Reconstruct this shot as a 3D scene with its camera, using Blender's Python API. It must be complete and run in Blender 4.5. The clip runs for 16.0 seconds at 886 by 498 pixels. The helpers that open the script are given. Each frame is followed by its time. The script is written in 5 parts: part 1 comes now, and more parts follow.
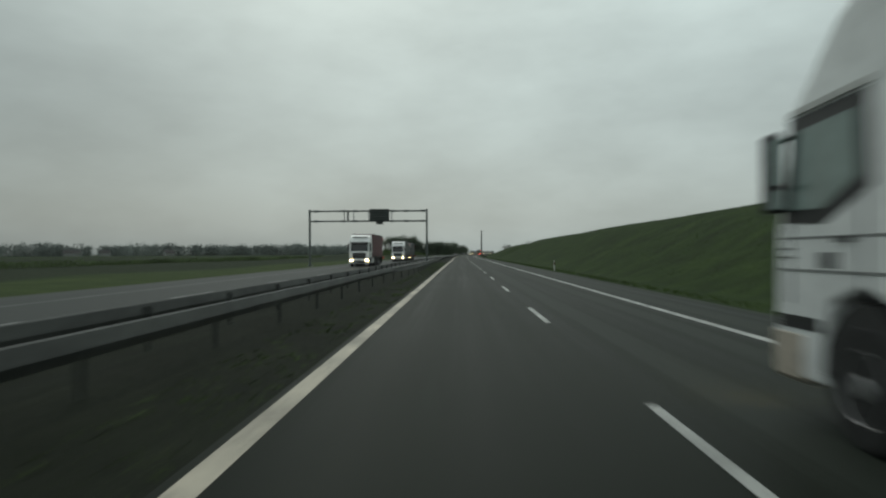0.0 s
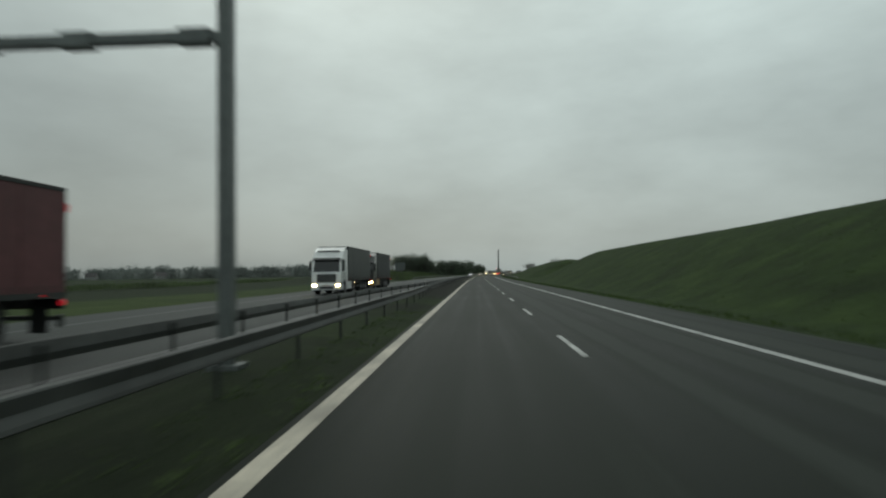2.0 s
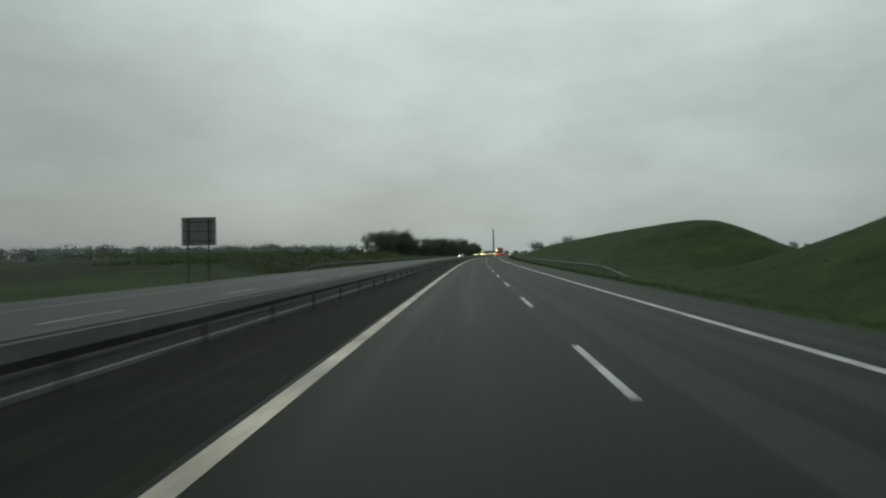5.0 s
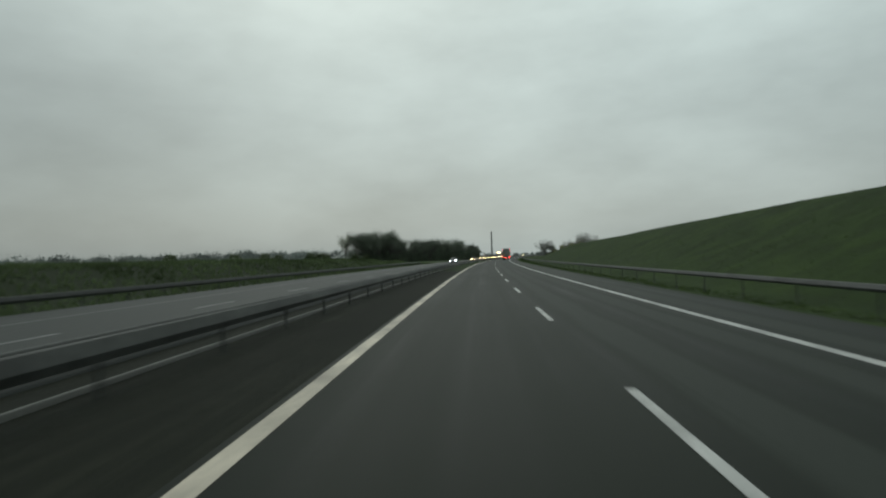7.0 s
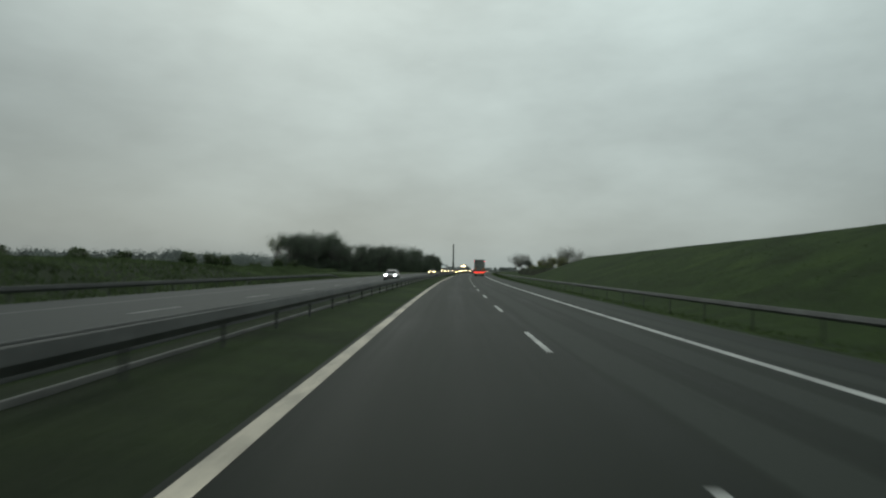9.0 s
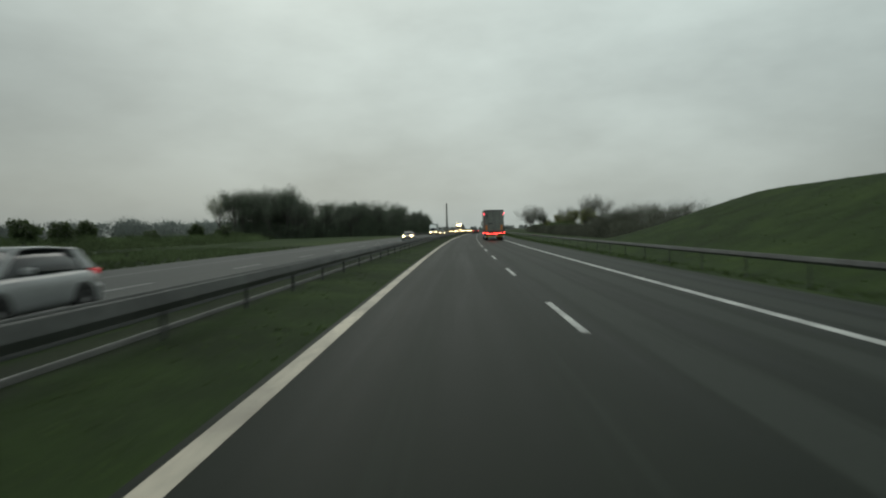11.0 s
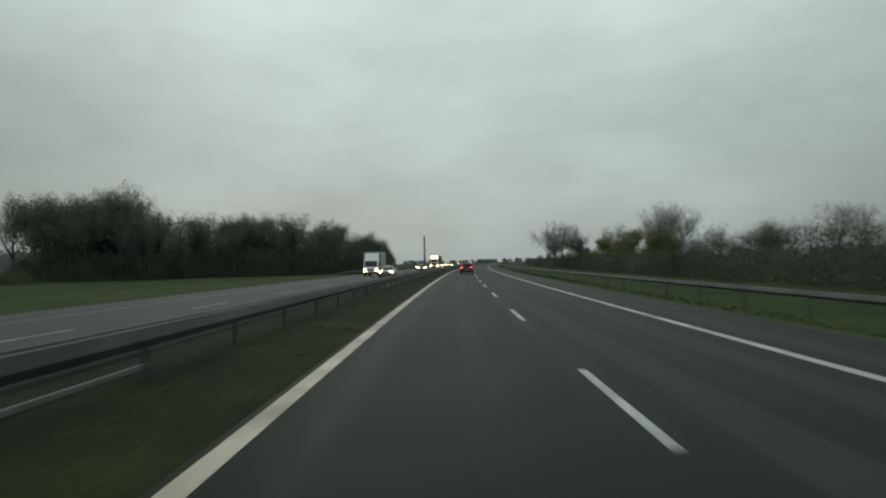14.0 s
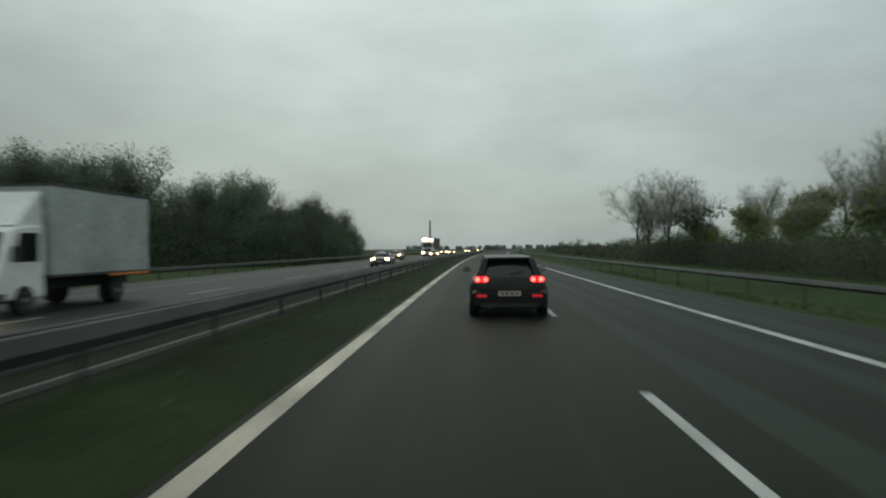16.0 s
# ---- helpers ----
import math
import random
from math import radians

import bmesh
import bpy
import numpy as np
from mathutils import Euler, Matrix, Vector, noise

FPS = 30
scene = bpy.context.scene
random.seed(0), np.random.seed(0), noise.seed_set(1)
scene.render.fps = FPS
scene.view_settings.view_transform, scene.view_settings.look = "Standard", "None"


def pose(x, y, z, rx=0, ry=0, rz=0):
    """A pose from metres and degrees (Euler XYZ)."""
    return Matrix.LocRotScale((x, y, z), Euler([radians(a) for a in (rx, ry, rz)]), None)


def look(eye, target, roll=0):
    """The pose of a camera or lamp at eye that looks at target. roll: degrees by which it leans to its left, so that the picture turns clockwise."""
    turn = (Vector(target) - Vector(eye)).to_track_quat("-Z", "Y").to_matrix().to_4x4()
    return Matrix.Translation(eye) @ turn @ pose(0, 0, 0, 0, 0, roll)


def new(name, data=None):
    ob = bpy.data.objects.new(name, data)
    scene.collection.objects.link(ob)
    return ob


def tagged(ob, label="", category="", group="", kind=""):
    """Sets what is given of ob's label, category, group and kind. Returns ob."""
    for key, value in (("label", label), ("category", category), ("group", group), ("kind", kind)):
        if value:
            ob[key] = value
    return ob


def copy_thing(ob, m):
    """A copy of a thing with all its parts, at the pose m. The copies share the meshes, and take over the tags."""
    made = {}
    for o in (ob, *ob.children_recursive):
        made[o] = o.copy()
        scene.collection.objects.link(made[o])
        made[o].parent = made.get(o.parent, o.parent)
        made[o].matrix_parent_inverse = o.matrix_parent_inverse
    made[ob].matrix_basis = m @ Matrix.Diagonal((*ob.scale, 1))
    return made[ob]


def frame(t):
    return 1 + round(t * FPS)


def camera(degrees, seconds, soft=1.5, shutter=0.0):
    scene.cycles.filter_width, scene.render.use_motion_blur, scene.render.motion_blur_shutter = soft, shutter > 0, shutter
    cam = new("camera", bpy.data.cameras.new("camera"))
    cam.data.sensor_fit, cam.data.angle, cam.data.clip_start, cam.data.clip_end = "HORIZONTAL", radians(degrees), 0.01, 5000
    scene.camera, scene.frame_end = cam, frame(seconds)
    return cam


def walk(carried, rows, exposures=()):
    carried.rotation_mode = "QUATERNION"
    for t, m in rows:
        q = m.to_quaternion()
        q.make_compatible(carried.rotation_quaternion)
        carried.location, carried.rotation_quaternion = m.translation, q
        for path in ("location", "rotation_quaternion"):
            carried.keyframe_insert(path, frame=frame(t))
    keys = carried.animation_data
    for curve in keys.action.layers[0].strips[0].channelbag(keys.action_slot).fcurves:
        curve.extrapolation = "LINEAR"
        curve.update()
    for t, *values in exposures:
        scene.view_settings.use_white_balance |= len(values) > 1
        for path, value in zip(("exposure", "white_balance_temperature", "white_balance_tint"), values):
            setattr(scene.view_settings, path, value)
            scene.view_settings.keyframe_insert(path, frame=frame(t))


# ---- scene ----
# ---- camera and its drive ----
cam = camera(68.35, 16.0, soft=2.2, shutter=0.28)
walk(cam, [
    (0.0, pose(1.853, 4.853, 1.588, 90.354, 0.265, 1.516)),
    (0.5, pose(1.803, 23.261, 1.588, 91.766, 0.673, 1.555)),
    (1.0, pose(1.787, 41.868, 1.588, 93.105, 0.823, 2.526)),
    (1.5, pose(1.735, 60.630, 1.588, 92.565, -0.450, 2.640)),
    (2.0, pose(1.828, 79.304, 1.588, 92.133, 0.842, 2.953)),
    (2.5, pose(1.903, 98.222, 1.588, 92.497, 1.263, 2.140)),
    (3.0, pose(1.973, 116.931, 1.588, 91.420, 0.641, 1.978)),
    (3.5, pose(2.007, 135.827, 1.588, 91.407, 0.267, 2.176)),
    (4.0, pose(2.016, 154.858, 1.588, 91.167, 0.600, 2.154)),
    (4.5, pose(2.060, 173.683, 1.588, 90.403, 0.673, 2.347)),
    (7.0, pose(2.441, 268.006, 1.588, 90.750, 1.996, 2.270)),
    (7.5, pose(2.632, 286.590, 1.588, 92.007, 1.964, 1.961)),
    (8.0, pose(2.919, 305.360, 1.588, 92.008, 0.170, 0.439)),
    (8.5, pose(3.243, 324.186, 1.588, 91.680, -0.737, 0.048)),
    (9.0, pose(3.651, 342.811, 1.588, 91.757, -0.765, -1.173)),
    (11.5, pose(7.608, 436.578, 1.588, 87.877, 1.938, -2.064)),
    (12.0, pose(8.629, 455.312, 1.588, 90.033, 2.049, -3.037)),
    (12.5, pose(9.793, 473.768, 1.588, 90.247, 2.647, -2.616)),
    (13.0, pose(10.970, 492.470, 1.588, 90.334, 2.386, -3.722)),
    (13.5, pose(12.304, 511.231, 1.588, 92.888, 1.596, -4.532)),
    (14.0, pose(13.864, 529.718, 1.588, 91.221, 1.390, -3.582)),
    (14.5, pose(15.337, 548.136, 1.588, 90.546, 0.843, -2.830)),
    (15.0, pose(16.830, 566.666, 1.588, 91.617, 0.949, -2.850)),
    (15.5, pose(18.418, 585.160, 1.588, 91.370, -0.224, -2.544)),
    (16.0, pose(20.352, 603.708, 1.588, 89.970, 0.524, -3.012)),
], exposures=[
    (0.0, -0.02, 6500, 10), (1.0, 0.0, 6500, 10), (1.5, -0.09, 6500, 10), (3.0, -0.03, 6500, 10), (4.5, -0.02, 6500, 10), (7.0, 0.04, 6500, 10), (7.5, -0.03, 6500, 10), (8.0, -0.05, 6500, 10), (9.0, -0.05, 6500, 10), (11.3, 0.12, 6680, 11), (12.0, 0.19, 6730, 12), (12.5, 0.16, 6750, 12), (13.0, 0.0, 6600, 10), (13.5, -0.06, 6530, 10), (14.5, 0.03, 6500, 10), (16.0, 0.03, 6500, 10),
])

# ---- the line of the motorway: straight, then a long right-hand bend ----
STEP = np.arange(-400.0, 4200.0, 1.0)
_bend = np.clip((STEP - 169.7) / 127.2, 0, 1) / 3801.5 * (STEP < 1000)
_turn = np.cumsum(_bend)
_east, _north = np.cumsum(np.sin(_turn)), np.cumsum(np.cos(_turn))
_east -= np.interp(0, STEP, _east)
_north -= np.interp(0, STEP, _north)


def heading(s):
    return float(np.interp(s, STEP, _turn))


def place(s, lat, z=0.0):
    """World point at s metres along our left edge line and lat metres to its right."""
    a = heading(s)
    return Vector((float(np.interp(s, STEP, _east)) + lat * math.cos(a), float(np.interp(s, STEP, _north)) - lat * math.sin(a), z))


def on_road(s, lat, z=0.0, turn=0.0):
    p = place(s, lat, z)
    return pose(p.x, p.y, p.z, 0, 0, turn - math.degrees(heading(s)))


# ---- overcast sky and one weak, wide sun ----
world = bpy.data.worlds.new("overcast")
scene.world = world
world.use_nodes = True
wn, wl = world.node_tree.nodes, world.node_tree.links
wn.clear()
SUN_UP, SUN_ROUND = radians(42), radians(-12)
sky = wn.new("ShaderNodeTexSky")
sky.sky_type, sky.sun_disc, sky.sun_elevation, sky.sun_rotation = "NISHITA", False, SUN_UP, SUN_ROUND
sky.air_density, sky.dust_density = 1.5, 3.0
dim = wn.new("ShaderNodeVectorMath")
dim.operation = "SCALE"
dim.inputs["Scale"].default_value = 0.10
wl.new(sky.outputs[0], dim.inputs[0])
tc = wn.new("ShaderNodeTexCoord")
sep = wn.new("ShaderNodeSeparateXYZ")
wl.new(tc.outputs["Generated"], sep.inputs[0])
grad = wn.new("ShaderNodeValToRGB")
wl.new(sep.outputs["Z"], grad.inputs[0])
grad.color_ramp.elements[0].position, grad.color_ramp.elements[0].color = 0.0, (0.368, 0.431, 0.419, 1)
grad.color_ramp.elements[1].position, grad.color_ramp.elements[1].color = 1.0, (0.546, 0.625, 0.60, 1)
for at, c in ((0.10, (0.415, 0.487, 0.474, 1)), (0.22, (0.452, 0.534, 0.515, 1)), (0.38, (0.570, 0.675, 0.645, 1)), (0.55, (0.556, 0.635, 0.61, 1))):
    grad.color_ramp.elements.new(at).color = c
flat = wn.new("ShaderNodeMapping")
flat.inputs["Scale"].default_value = (1.5, 1.5, 3.6)
wl.new(tc.outputs["Generated"], flat.inputs[0])
cloud = wn.new("ShaderNodeTexNoise")
cloud.inputs["Scale"].default_value, cloud.inputs["Detail"].default_value, cloud.inputs["Roughness"].default_value = 1.9, 4, 0.5
wl.new(flat.outputs[0], cloud.inputs["Vector"])
billow = wn.new("ShaderNodeMapRange")
billow.inputs["From Min"].default_value, billow.inputs["From Max"].default_value = 0.34, 0.68
billow.inputs["To Min"].default_value, billow.inputs["To Max"].default_value = 0.84, 1.14
streak = wn.new("ShaderNodeTexNoise")
streak.inputs["Scale"].default_value, streak.inputs["Detail"].default_value, streak.inputs["Roughness"].default_value = 6.5, 5, 0.6
wl.new(flat.outputs[0], streak.inputs["Vector"])
layers = wn.new("ShaderNodeMix")
layers.inputs["Factor"].default_value = 0.22
wl.new(cloud.outputs["Fac"], layers.inputs["A"])
wl.new(streak.outputs["Fac"], layers.inputs["B"])
wl.new(layers.outputs["Result"], billow.inputs["Value"])
lit = wn.new("ShaderNodeVectorMath")
lit.operation = "SCALE"
wl.new(grad.outputs[0], lit.inputs[0])
# the cloud is thinner, and so brighter, about the hidden sun, and again overhead and behind
toward = wn.new("ShaderNodeVectorMath")
toward.operation = "DOT_PRODUCT"
toward.inputs[1].default_value = (0.13, 0.90, 0.42)
wl.new(tc.outputs["Generated"], toward.inputs[0])
spread = wn.new("ShaderNodeMapRange")
spread.inputs["From Min"].default_value, spread.inputs["From Max"].default_value = -1.0, 1.0
wl.new(toward.outputs["Value"], spread.inputs["Value"])
thin = wn.new("ShaderNodeValToRGB")
thin.color_ramp.interpolation = "EASE"
thin.color_ramp.elements[0].position, thin.color_ramp.elements[0].color = 0.55, (0.93, 0.93, 0.93, 1)
thin.color_ramp.elements[1].position, thin.color_ramp.elements[1].color = 1.0, (1.07, 1.07, 1.07, 1)
thin.color_ramp.elements.new(0.87).color = (0.68, 0.68, 0.68, 1)
wl.new(spread.outputs[0], thin.inputs[0])
both = wn.new("ShaderNodeMath")
both.operation = "MULTIPLY"
wl.new(billow.outputs[0], both.inputs[0])
wl.new(thin.outputs[0], both.inputs[1])
wl.new(both.outputs[0], lit.inputs["Scale"])
veil = wn.new("ShaderNodeMix")
veil.data_type = "RGBA"
veil.inputs["Factor"].default_value = 0.93
wl.new(dim.outputs[0], veil.inputs["A"])
wl.new(lit.outputs[0], veil.inputs["B"])
bg = wn.new("ShaderNodeBackground")
bg.inputs["Strength"].default_value = 1.0
wl.new(veil.outputs["Result"], bg.inputs["Color"])
wl.new(bg.outputs[0], wn.new("ShaderNodeOutputWorld").inputs["Surface"])

sun = new("sun", bpy.data.lights.new("sun", "SUN"))
sun.data.energy, sun.data.angle, sun.data.color = 0.35, radians(40), (0.97, 1.0, 0.95)
sun.matrix_world = look((0, 0, 50), (-math.sin(SUN_ROUND) * 30, -math.cos(SUN_ROUND) * 30, 50 - 30 * math.tan(SUN_UP)))


# ---- materials ----
def material(name, base, rough=0.7, metal=0.0, vary=0.25, coarse=0.4, fine=9.0, bump=0.0, bump_scale=40.0, spec=0.5, emit=None, power=0.0, coat=0.0, random_tint=0.0):
    """A surface whose colour wanders at two scales (coarse and fine, per metre), with fine relief."""
    m = bpy.data.materials.new(name)
    m.use_nodes = True
    n, l = m.node_tree.nodes, m.node_tree.links
    b = n["Principled BSDF"]
    b.inputs["Roughness"].default_value, b.inputs["Metallic"].default_value = rough, metal
    b.inputs["Specular IOR Level"].default_value, b.inputs["Coat Weight"].default_value = spec, coat
    b.inputs["Coat Roughness"].default_value = 0.08
    where = n.new("ShaderNodeTexCoord")
    tone = None
    for scale, share in ((coarse, 0.6), (fine, 0.4)):
        t = n.new("ShaderNodeTexNoise")
        t.inputs["Scale"].default_value, t.inputs["Detail"].default_value = scale, 4
        l.new(where.outputs["Object"], t.inputs["Vector"])
        r = n.new("ShaderNodeMapRange")
        r.inputs["From Min"].default_value, r.inputs["From Max"].default_value = 0.3, 0.7
        r.inputs["To Min"].default_value, r.inputs["To Max"].default_value = 1 - vary * share, 1 + vary * share
        l.new(t.outputs["Fac"], r.inputs["Value"])
        if tone is None:
            tone = r.outputs[0]
        else:
            k = n.new("ShaderNodeMath")
            k.operation = "MULTIPLY"
            l.new(tone, k.inputs[0])
            l.new(r.outputs[0], k.inputs[1])
            tone = k.outputs[0]
    if random_tint:
        oi = n.new("ShaderNodeObjectInfo")
        r = n.new("ShaderNodeMapRange")
        r.inputs["To Min"].default_value, r.inputs["To Max"].default_value = 1 - random_tint, 1 + random_tint
        l.new(oi.outputs["Random"], r.inputs["Value"])
        k = n.new("ShaderNodeMath")
        k.operation = "MULTIPLY"
        l.new(tone, k.inputs[0])
        l.new(r.outputs[0], k.inputs[1])
        tone = k.outputs[0]
    c = n.new("ShaderNodeVectorMath")
    c.operation = "SCALE"
    c.inputs[0].default_value = base
    l.new(tone, c.inputs["Scale"])
    l.new(c.outputs[0], b.inputs["Base Color"])
    if bump:
        t = n.new("ShaderNodeTexNoise")
        t.inputs["Scale"].default_value, t.inputs["Detail"].default_value = bump_scale, 3
        l.new(where.outputs["Object"], t.inputs["Vector"])
        u = n.new("ShaderNodeBump")
        u.inputs["Strength"].default_value, u.inputs["Distance"].default_value = bump, 0.02
        l.new(t.outputs["Fac"], u.inputs["Height"])
        l.new(u.outputs[0], b.inputs["Normal"])
    if emit:
        b.inputs["Emission Color"].default_value, b.inputs["Emission Strength"].default_value = (*emit, 1), power
    return m


def ramp(n, l, value, stops):
    r = n.new("ShaderNodeValToRGB")
    e = r.color_ramp.elements
    e[0].position, e[0].color = stops[0][0], (*stops[0][1], 1)
    e[1].position, e[1].color = stops[-1][0], (*stops[-1][1], 1)
    for at, c in stops[1:-1]:
        e.new(at).color = (*c, 1)
    l.new(value, r.inputs[0])
    return r.outputs[0]


def math_node(n, l, op, a, b):
    k = n.new("ShaderNodeMath")
    k.operation = op
    for socket, v in zip(k.inputs, (a, b)):
        if isinstance(v, (int, float)):
            socket.default_value = v
        else:
            l.new(v, socket)
    return k.outputs[0]


def noise_node(n, l, vector, scale, detail=4, rough=0.55):
    t = n.new("ShaderNodeTexNoise")
    t.inputs["Scale"].default_value, t.inputs["Detail"].default_value, t.inputs["Roughness"].default_value = scale, detail, rough
    l.new(vector, t.inputs["Vector"])
    return t.outputs["Fac"]


def asphalt_material(name, tones):
    """Wet motorway asphalt; the UV map holds metres across and along, for the pale sheen strips put into its colour."""
    m = bpy.data.materials.new(name)
    m.use_nodes = True
    n, l = m.node_tree.nodes, m.node_tree.links
    b = n["Principled BSDF"]
    uv = n.new("ShaderNodeUVMap")
    uv.uv_map = "across_along"
    x = n.new("ShaderNodeSeparateXYZ")
    l.new(uv.outputs[0], x.inputs[0])
    stretch = n.new("ShaderNodeMapping")
    stretch.inputs["Scale"].default_value = (2.2, 0.03, 1)
    l.new(uv.outputs[0], stretch.inputs[0])
    streak = noise_node(n, l, stretch.outputs[0], 1.0, 4, 0.6)
    patch = noise_node(n, l, uv.outputs[0], 0.12, 3)
    grit = noise_node(n, l, uv.outputs[0], 55.0, 3, 0.7)
    # pale wet sheen painted between and beside the wheel paths, repeated lane by lane
    wave = math_node(n, l, "SINE", math_node(n, l, "MULTIPLY", math_node(n, l, "ADD", x.outputs["X"], -4.3255), 3.70), 0)
    hump = math_node(n, l, "POWER", math_node(n, l, "ADD", math_node(n, l, "MULTIPLY", wave, 0.5), 0.5), 1.2)
    slow = n.new("ShaderNodeMapRange")
    slow.inputs["From Min"].default_value, slow.inputs["From Max"].default_value = 3.3, 4.3
    slow.inputs["To Min"].default_value, slow.inputs["To Max"].default_value = 0.12, 0.40
    l.new(x.outputs["X"], slow.inputs["Value"])
    sheen = math_node(n, l, "MULTIPLY", hump, slow.outputs[0])
    mixed = math_node(n, l, "ADD", math_node(n, l, "MULTIPLY", math_node(n, l, "ADD", streak, 0.10), 0.72), sheen)
    mixed = math_node(n, l, "ADD", mixed, math_node(n, l, "MULTIPLY", patch, 0.35))
    mixed = math_node(n, l, "ADD", mixed, math_node(n, l, "MULTIPLY", grit, 0.18))
    col = ramp(n, l, mixed, tones)
    l.new(col, b.inputs["Base Color"])
    r = n.new("ShaderNodeMapRange")
    r.inputs["From Min"].default_value, r.inputs["From Max"].default_value = 0.4, 0.9
    r.inputs["To Min"].default_value, r.inputs["To Max"].default_value = 0.50, 0.66
    l.new(mixed, r.inputs["Value"])
    l.new(r.outputs[0], b.inputs["Roughness"])
    b.inputs["Specular IOR Level"].default_value = 0.099
    u = n.new("ShaderNodeBump")
    u.inputs["Strength"].default_value, u.inputs["Distance"].default_value = 0.35, 0.006
    l.new(grit, u.inputs["Height"])
    l.new(u.outputs[0], b.inputs["Normal"])
    return m


def ground_material():
    """Grass, soil and fields; the UV map holds metres across and along the road."""
    m = bpy.data.materials.new("grass_and_soil")
    m.use_nodes = True
    n, l = m.node_tree.nodes, m.node_tree.links
    b = n["Principled BSDF"]
    uv = n.new("ShaderNodeUVMap")
    uv.uv_map = "across_along"
    x = n.new("ShaderNodeSeparateXYZ")
    l.new(uv.outputs[0], x.inputs[0])
    big = noise_node(n, l, uv.outputs[0], 0.035, 4)
    mid = noise_node(n, l, uv.outputs[0], 0.45, 5, 0.65)
    small = noise_node(n, l, uv.outputs[0], 7.0, 4, 0.7)
    turf = math_node(n, l, "ADD", math_node(n, l, "MULTIPLY", mid, 0.55), math_node(n, l, "MULTIPLY", small, 0.45))
    mottled = math_node(n, l, "ADD", turf, math_node(n, l, "MULTIPLY", math_node(n, l, "ADD", noise_node(n, l, uv.outputs[0], 0.16, 5, 0.6), -0.5), 0.55))
    grass = ramp(n, l, mottled, [(0.30, (0.011, 0.020, 0.0050)), (0.50, (0.022, 0.042, 0.0085)), (0.72, (0.045, 0.075, 0.015))])
    drawn = n.new("ShaderNodeMapping")
    drawn.inputs["Scale"].default_value = (3.2, 0.05, 1)
    l.new(uv.outputs[0], drawn.inputs[0])
    swept = math_node(n, l, "ADD", math_node(n, l, "MULTIPLY", turf, 0.5), math_node(n, l, "MULTIPLY", noise_node(n, l, drawn.outputs[0], 1.0, 4, 0.6), 0.5))
    wet = ramp(n, l, mottled, [(0.30, (0.0066, 0.0098, 0.0038)), (0.50, (0.0122, 0.0222, 0.0054)), (0.72, (0.029, 0.047, 0.0105))])
    soil = ramp(n, l, swept, [(0.28, (0.0070, 0.0088, 0.0058)), (0.52, (0.0146, 0.0172, 0.0114)), (0.74, (0.032, 0.035, 0.024))])
    field = ramp(n, l, turf, [(0.25, (0.011, 0.019, 0.007)), (0.75, (0.022, 0.034, 0.012))])

    def band(value, lo, hi):
        r = n.new("ShaderNodeMapRange")
        r.interpolation_type = "SMOOTHSTEP"
        r.inputs["From Min"].default_value, r.inputs["From Max"].default_value = lo, hi
        l.new(value, r.inputs["Value"])
        return r.outputs[0]

    def blend(f, a, c):
        k = n.new("ShaderNodeMix")
        k.data_type = "RGBA"
        l.new(f, k.inputs["Factor"])
        l.new(a, k.inputs["A"])
        l.new(c, k.inputs["B"])
        return k.outputs["Result"]

    wobble = math_node(n, l, "MULTIPLY", math_node(n, l, "ADD", mid, -0.5), 1.2)
    across = math_node(n, l, "ADD", x.outputs["X"], wobble)
    along = math_node(n, l, "ADD", x.outputs["Y"], math_node(n, l, "MULTIPLY", math_node(n, l, "ADD", big, -0.5), 90.0))
    median = math_node(n, l, "MULTIPLY", band(across, -5.2, -4.6), band(across, 1.0, 0.5))
    bare = math_node(n, l, "MULTIPLY", band(along, 95.0, 130.0), band(along, 385.0, 330.0))
    bare = math_node(n, l, "MULTIPLY", median, bare)
    under_rail = math_node(n, l, "MULTIPLY", band(across, -4.4, -4.1), band(across, -2.6, -3.1))
    bare = math_node(n, l, "MAXIMUM", bare, math_node(n, l, "MULTIPLY", under_rail, 0.65))
    far_field = math_node(n, l, "MULTIPLY", band(across, -30.0, -34.0), band(along, 420.0, 300.0))
    far_field = math_node(n, l, "MAXIMUM", math_node(n, l, "MULTIPLY", far_field, band(across, -330.0, -260.0)), math_node(n, l, "MULTIPLY", band(across, -90.0, -140.0), band(big, 0.42, 0.52)))
    rough_bank = math_node(n, l, "MULTIPLY", math_node(n, l, "MULTIPLY", band(across, -18.0, -21.0), band(across, -75.0, -60.0)), math_node(n, l, "MULTIPLY", band(along, 235.0, 285.0), band(along, 540.0, 480.0)))
    far_field = math_node(n, l, "MAXIMUM", far_field, rough_bank)
    meadow = ramp(n, l, mottled, [(0.25, (0.020, 0.035, 0.008)), (0.75, (0.056, 0.084, 0.019))])
    strip = math_node(n, l, "MULTIPLY", band(across, -17.0, -20.0), band(across, -33.0, -29.0))
    strip = math_node(n, l, "MULTIPLY", strip, math_node(n, l, "MAXIMUM", band(along, 230.0, 150.0), math_node(n, l, "MULTIPLY", band(along, 500.0, 540.0), 0.6)))
    verge = math_node(n, l, "MULTIPLY", math_node(n, l, "MULTIPLY", band(across, 8.8, 9.4), band(across, 14.5, 13.0)), band(along, 490.0, 540.0))
    strip = math_node(n, l, "MAXIMUM", strip, verge)
    thin = math_node(n, l, "MULTIPLY", math_node(n, l, "MULTIPLY", median, band(along, 130.0, 60.0)), 0.85)
